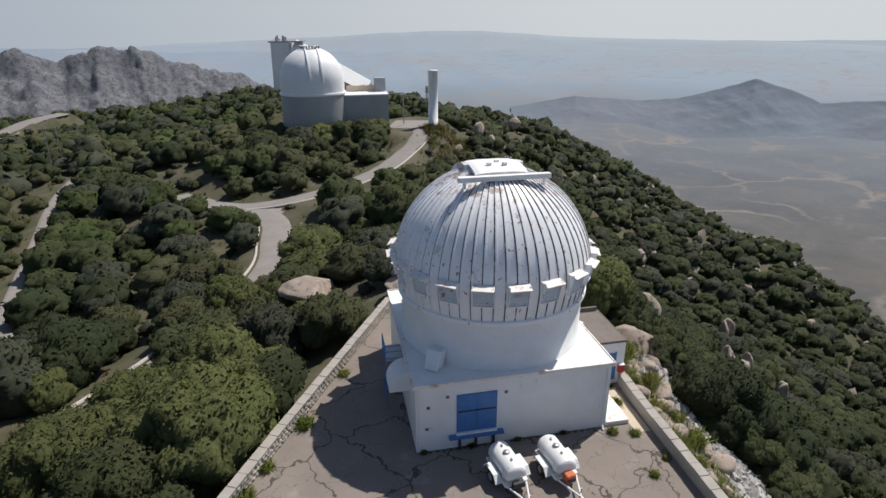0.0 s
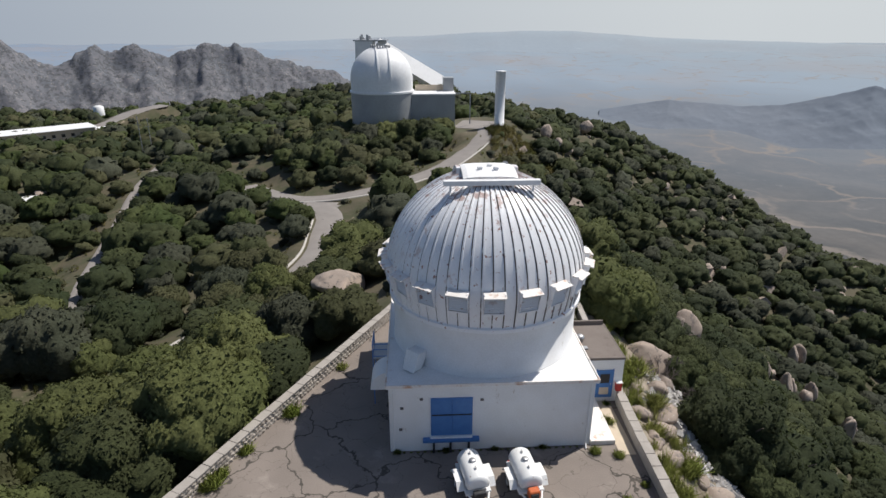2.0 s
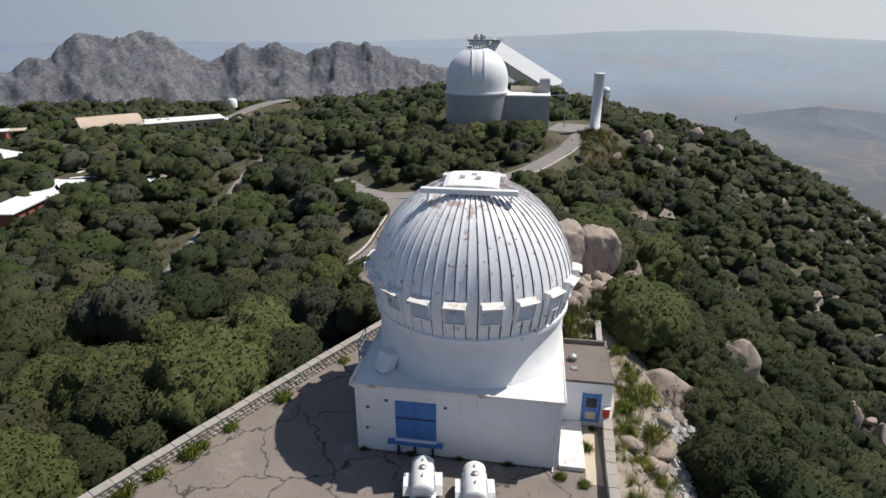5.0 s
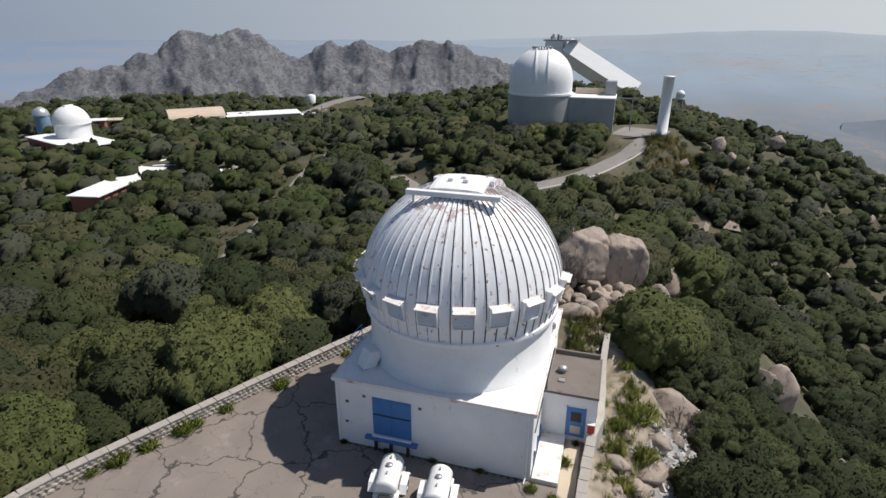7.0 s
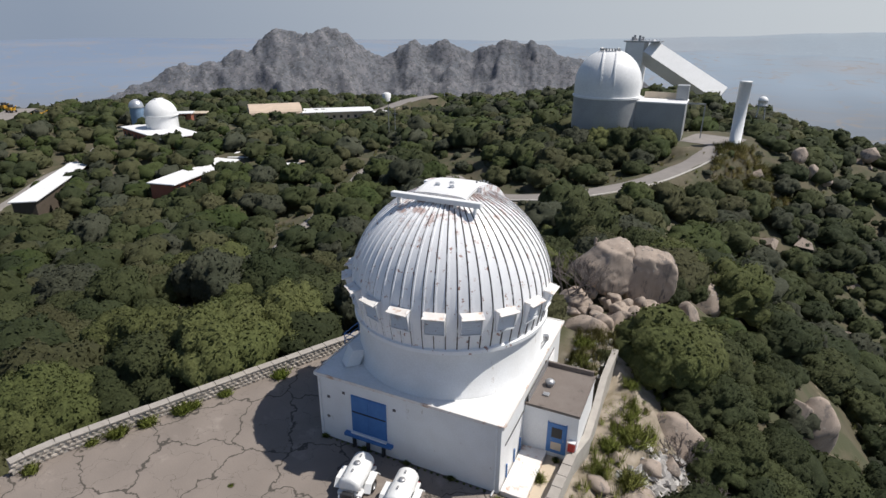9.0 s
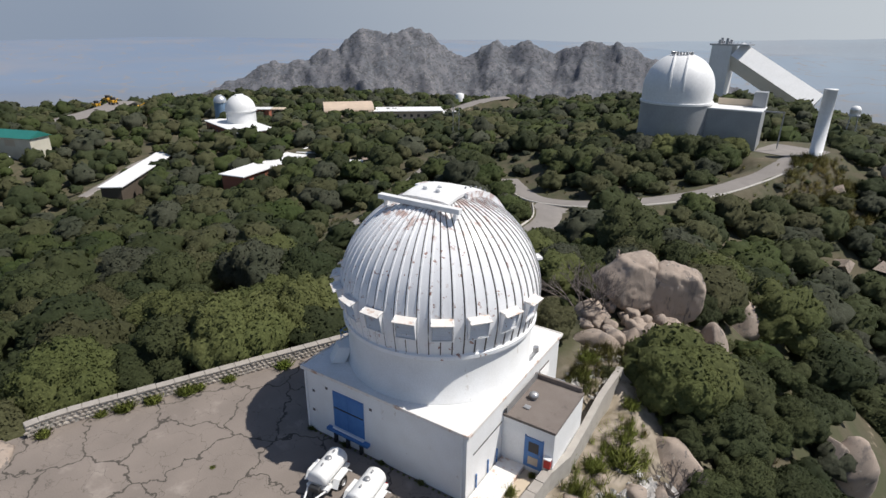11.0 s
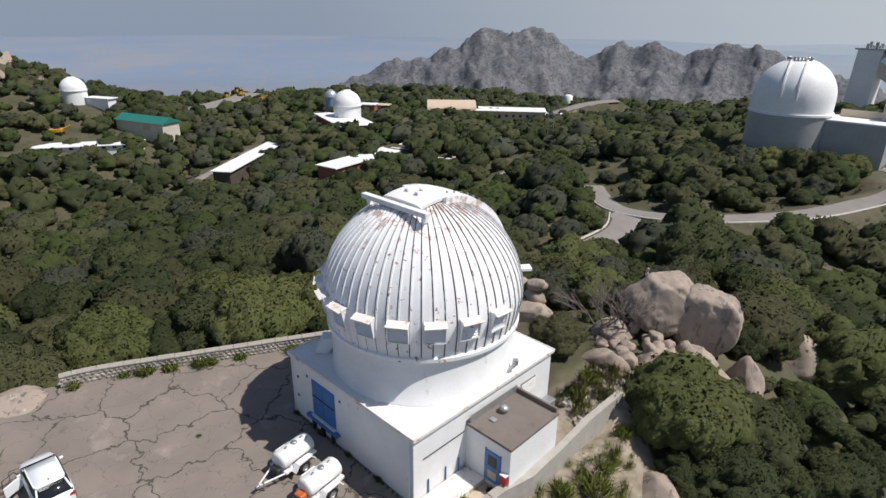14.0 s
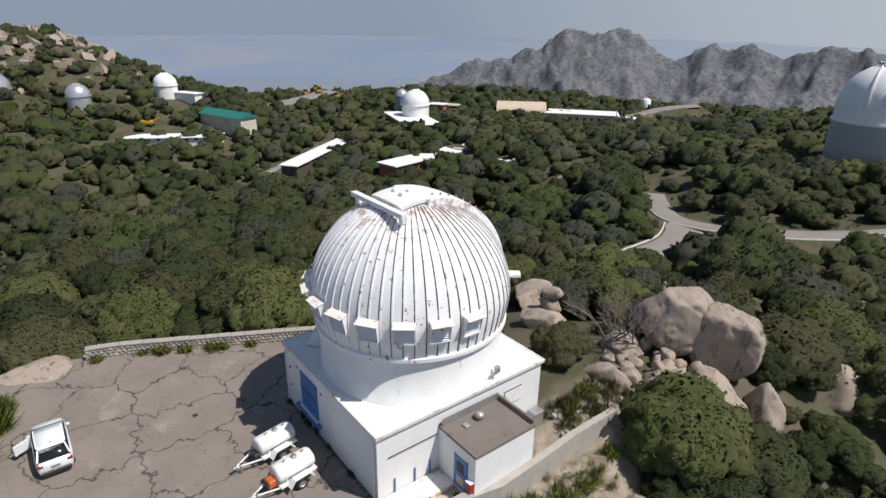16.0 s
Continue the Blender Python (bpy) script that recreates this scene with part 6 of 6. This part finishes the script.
def prism(a, b, u, v, bm=None):
    bm = bm or bmesh.new()
    va = [bm.verts.new(a + u * s + v * t) for s, t in ((-1, -1), (1, -1), (1, 1), (-1, 1))]
    vb = [bm.verts.new(b + u * s + v * t) for s, t in ((-1, -1), (1, -1), (1, 1), (-1, 1))]
    for i in range(4):
        bm.faces.new((va[i], va[(i + 1) % 4], vb[(i + 1) % 4], vb[i]))
    bm.faces.new(va[::-1]), bm.faces.new(vb)
    bmesh.ops.recalc_face_normals(bm, faces=bm.faces)
    return bm


edge_a, edge_b = (side + up_) * 0.7071, (side - up_) * 0.7071
part("shaft", prism(tp + axis * 2.5, ft, edge_a * 4.8, edge_b * 4.8), M_FARWHITE, solar, "white slanted shaft with a square section on edge")
hx = Vector((axis.x, axis.y, 0)).normalized()
part("tower", prism(tp + Vector((0, 0, 3.2)) - hx * 3.0, tp + Vector((0, 0, -36)) - hx * 4.0, side * 5.3, hx * 4.8), M_FARWHITE, solar, "white square tower")
part("roof_deck", prism(tp + Vector((0, 0, 3.5)) - hx * 9.0, tp + Vector((0, 0, 3.5)) + hx * 9.5, side * 5.5, Vector((0, 0, 0.35))), M_STEEL, solar, "grey roof deck")
for k in range(9):
    p = tp + Vector((0, 0, 4.0)) + hx * (-8 + 1.9 * k) - side * 5.3
    part("rail_post", box(p.x - 0.1, p.y - 0.1, p.z - 0.8, p.x + 0.1, p.y + 0.1, p.z + 0.7), M_STEEL, solar)
for k in range(6):
    p = tp + Vector((0, 0, 3.8)) - hx * 3 + side * (-4.5 + 1.8 * k) + hx * (2.0 if k % 2 else -2.0)
    part("roof_gear", box(p.x - 0.6, p.y - 0.6, p.z - 0.8, p.x + 0.6, p.y + 0.6, p.z + 1.2 + 0.8 * (k % 3), 0.1), M_STEEL, solar, "steel roof gear")


# ---- campus buildings ----
def small_dome(x, y, z, r, wall, material, label, seg=32, base=None):
    t = thing("small_observatory", label, "observatory", x, y, z)
    part("drum", lathe([(r * 0.97, -3), (r * 0.97, wall)], seg), base or material, t, "", True)
    part("dome_shell", lathe([(r, wall - 0.1)] + [(r * math.cos(a), wall + r * math.sin(a)) for a in np.linspace(0, math.pi / 2, 14)], seg), material, t, "", True)
    part("dome_ring", lathe([(r * 0.98, wall - 0.35), (r * 1.05, wall - 0.35), (r * 1.05, wall), (r * 0.98, wall)], seg), material, t)
    part("slit_cover", box(-0.09 * r, -0.30 * r, wall + 0.93 * r, 0.09 * r, 0.30 * r, wall + 1.02 * r, 0.05), material, t)
    return t


def house(name, a, b, depth, z_roof, z_ground, wall, roof, label, windows=True, over=0.6):
    """A long flat-roofed building whose front runs from a to b; depth to the left of that way."""
    a, b = Vector((*a, 0)), Vector((*b, 0))
    d = b - a
    t = thing(name, label, "building", a.x, a.y, 0, math.degrees(math.atan2(d.y, d.x)))
    L = d.length
    w = part("wall", box(0, 0, z_ground - 8, L, depth, z_roof - 0.3), wall, t)
    part("roof", box(-over, -over, z_roof - 0.3, L + over, depth + over, z_roof, 0.04), roof, t, "flat pale roof")
    if windows:
        n = max(1, int(L / 3))
        for k in range(n):
            x = (k + 0.5) * L / n
            win_ = part("window", box(x - 0.6, -0.05, z_ground + 1.0, x + 0.6, 0.02, z_ground + 2.2), M_DARK, t, "dark window")
            part("frame", box(x - 0.68, -0.06, z_ground + 0.92, x + 0.68, -0.02, z_ground + 1.0), M_FARWHITE, win_)
    return t


house("dormitory", (-107.0, 69.2), (-113.0, 101.0), 7.0, -13.9, -17.2, M_BRICK, M_ROOF, "long red-brick building under a white flat roof")
house("dormitory", (-94.0, 91.0), (-86.0, 95.0), 6.0, -13.2, -16.0, M_BRICK, M_ROOF, "short red-brick building with white eaves")
# the shed's wall is dulled to dark brown, shade put into its colour
house("workshop", (-135.6, 51.8), (-161.8, 85.0), 5.2, -17.2, -19.4, mat("shaded_brown_wall", (0.10, 0.078, 0.058), 0.85, scale=0.8), M_ROOF, "long narrow shed with a pale metal roof", False)
house("dormitory", (-199.0, 16.5), (-184.0, 44.5), 7.0, -15.4, -17.6, M_FARWHITE, M_ROOF, "long low building with a bright white roof")
house("telescope_hall", (-178, 110.5), (-147, 100.5), 13.0, -11.3, -15.0, M_BRICK, M_ROOF, "low brick hall with a white roof round a dome")
house("wing", (-116, 98), (-104, 103), 7.0, -13.6, -17, M_BRICK, M_ROOF, "cross wing of red brick under a white roof", False)
small_dome(-164, 116, -12.4, 5.5, 5.6, M_FARWHITE, "ribbed white dome over a low brick hall")
small_dome(-190.3, 127, -13, 2.6, 6.0, M_SILVER, "silver dome on a pale blue drum", base=mat("pale_blue_steel", (0.22, 0.33, 0.47), 0.5))
house("store", (-183, 128), (-172, 136), 5, -9.5, -14, M_BRICK, M_ROOF, "small brick store with white roof", False)
house("store", (-181, 140), (-174, 145), 5, -10.8, -14, M_TAN, M_TAN, "small tan block store", False)
green = thing("green_roof_barn", "cream barn with a green metal gable roof", "barn", -212, 46.6, -13.6, 19)
green.scale = (1, 0.8, 0.66)
part("wall", box(0, 0, -9, 24, 9, 4.2), mat("cream_siding", (0.62, 0.58, 0.48), 0.7, scale=0.4), green)
bm = bmesh.new()
rf = [bm.verts.new(c) for c in ((-0.6, -0.8, 4.1), (24.6, -0.8, 4.1), (24.6, 4.5, 7.0), (-0.6, 4.5, 7.0), (-0.6, 9.8, 4.1), (24.6, 9.8, 4.1))]
for q in ((0, 1, 2, 3), (3, 2, 5, 4), (0, 3, 4), (1, 5, 2), (0, 4, 5, 1)):
    bm.faces.new([rf[i] for i in q])
bmesh.ops.recalc_face_normals(bm, faces=bm.faces)
part("roof", bm, M_GREENROOF, green, "green standing-seam roof")
part("door", box(14, -0.06, 0, 18, 0.02, 3), M_TAN, green, "tan roll-up door")
small_dome(-242.5, 42.5, -7.2, 4.7, 4.4, M_FARWHITE, "bright white dome with a white entrance wing")
house("wing", (-239, 45), (-229, 50), 4, -5.6, -8, M_FARWHITE, M_FARWHITE, "white entrance wing of a dome", False)
small_dome(-236, 9.5, -11.0, 4.3, 6.6, M_SILVER, "shiny silver dome on a tapering steel drum")
small_dome(-268, 27.5, -10, 3.4, 4.5, M_FARWHITE, "small white dome among sheds")
house("shed", (-272, 18), (-262, 23), 6, -4.0, -9, M_GREYSTEEL, M_GREYSTEEL, "grey metal shed beside a dome", False)
house("shed", (-232, 20), (-222, 26), 4, -13.8, -17, M_FARWHITE, M_ROOF, "low white shed roof", False)
small_dome(-262, -16, -12, 6.5, 9.0, M_SILVER, "grey dome building at the campus edge")
# arched hall and flat blocks
arch = thing("arched_hall", "tan hall with a barrel-vaulted roof", "hall", -163, 174, -16.5, 46)
bm = bmesh.new()
rows = []
for x in (-11, 11):
    rows.append([bm.verts.new((x, 8 * math.cos(radians(180 * k / 12)), 3.0 + 3.6 * math.sin(radians(180 * k / 12)))) for k in range(13)])
for i in range(12):
    bm.faces.new((rows[0][i], rows[0][i + 1], rows[1][i + 1], rows[1][i]))
bm.faces.new(rows[0]), bm.faces.new(rows[1][::-1])
bmesh.ops.recalc_face_normals(bm, faces=bm.faces)
part("vault", bm, mat("tan_roof_membrane", (0.60, 0.47, 0.36), 0.7, scale=0.3), arch)
part("wall", box(-10.8, -7.8, -2, 10.8, 7.8, 3.0), M_TAN, arch)
house("office", (-150, 176), (-126, 196), 12, -13.2, -17, M_TAN, M_ROOF, "flat-roofed tan office with white roof plant")
house("office", (-140, 190), (-122, 206), 8, -15.4, -18, M_TAN, M_ROOF, "low tan office block", False)
house("cabin", (-76, 256), (-66, 262), 8, -13.0, -16.5, M_BRICK, M_ROOF, "red cabin with a white roof")
house("cabin", (-66, 196), (-56, 204), 7, -9.0, -12, M_TAN, M_ROOF, "grey roof half hidden by oaks", False)
house("cabin", (-86, 190), (-74, 198), 5, -11.0, -14, M_STEEL, M_STEEL, "grey metal roof half hidden by oaks", False)
house("cabin", (-50, 270), (-42, 276), 6, -9.0, -13, M_BRICK, M_ROOF, "distant cabin with a white roof", False)
tank = thing("water_tank", "white water tank on bare ground", "tank", -160, 267, -18.5)
part("shell", lathe([(2.4, -1), (2.4, 3.4), (1.2, 4.0), (0, 4.1)], 24), M_FARWHITE, tank, "", True)
for x, y, s in ((-276, 121, 1.0), (-270, 126, 0.9), (-282, 130, 1.1), (-262, 132, 1.0), (-214, 28, 1.0)):
    dg = thing("digger", "yellow earth-moving machine parked on bare ground", "digger", x, y, z_at(x, y), 30 * x % 180)
    ym = bpy.data.materials.get("yellow_paint") or mat("yellow_paint", (0.62, 0.33, 0.02), 0.5)
    part("body", box(-2.4 * s, -1.2, 0.9, 1.6 * s, 1.2, 2.2, 0.15), ym, dg)
    part("cab", box(-0.8, -0.9, 2.2, 0.8, 0.9, 3.5, 0.12), M_DARK, dg, "dark cab")
    part("boom", rod((1.4, 0, 1.8), (4.2, 0, 3.2), 0.22), ym, dg)
    for wx in (-1.6, 1.2):
        for wy in (-1.15, 1.15):
            part("wheel", rod((wx, wy - 0.2, 0.6), (wx, wy + 0.2, 0.6), 0.6, seg=14), M_RUBBER, dg)
for x, y, rz in ((-113, 36.5, 30), (-168, 84, 40), (-196, 150, 10), (-146, 185, 70)):
    v = thing("parked_car", "small white car parked by the trees", "car", x, y, z_at(x, y), rz)
    part("body", loft([(-2.1, hull(0.8, 0.35, 0.9, 0.7)), (0, hull(0.9, 0.3, 1.0, 0.8)), (2.1, hull(0.8, 0.35, 0.85, 0.6))]), M_CARPAINT, v)
    part("cabin", loft([(-1.5, hull(0.75, 0.85, 1.0, 0.6)), (-0.9, hull(0.78, 0.85, 1.45, 0.6)), (0.5, hull(0.78, 0.85, 1.42, 0.6)), (1.2, hull(0.74, 0.85, 0.95, 0.6))]), M_GLASS, v)
mast_rng = random.Random(2)
for x, y, h in ((-76, 128, 11), (-80, 131, 12)):
    mast = thing("radio_mast", "thin grey lattice mast above the trees", "mast", x, y, z_at(x, y))
    part("pole", rod((0, 0, -0.5), (0, 0, h), 0.12), M_STEEL, mast)
    part("crossarm", rod((-0.9, 0, h * 0.8), (0.9, 0, h * 0.8), 0.06), M_STEEL, mast)

# ---- stones of the west parapet ----
stone_meshes = [mesh_of("stone", rock_bm(400 + k, 0.21, 0.09, 0.14, 0.25, cuts=6, sub=1), M_STONE) for k in range(6)]
st = random.Random(21)
fine = subdivided(west_pts, 0.4)
count = 0
for a, b in zip(fine, fine[1:]):
    d = (b - a).normalized()
    n = Vector((-d.y, d.x, 0))
    if count > 290:
        break
    for row in range(3):
        o = n * 0.23
        p = (a + b) / 2 + d * (0.2 * (row % 2) + st.uniform(-0.05, 0.05)) + o
        s = st.uniform(0.8, 1.2)
        share("stone", stone_meshes[st.randrange(6)], wall_west, Matrix.LocRotScale((p.x, p.y, 0.14 + 0.27 * row), Euler((0, st.uniform(-0.2, 0.2), math.atan2(d.y, d.x))), (s, 1, s)))
        count += 1
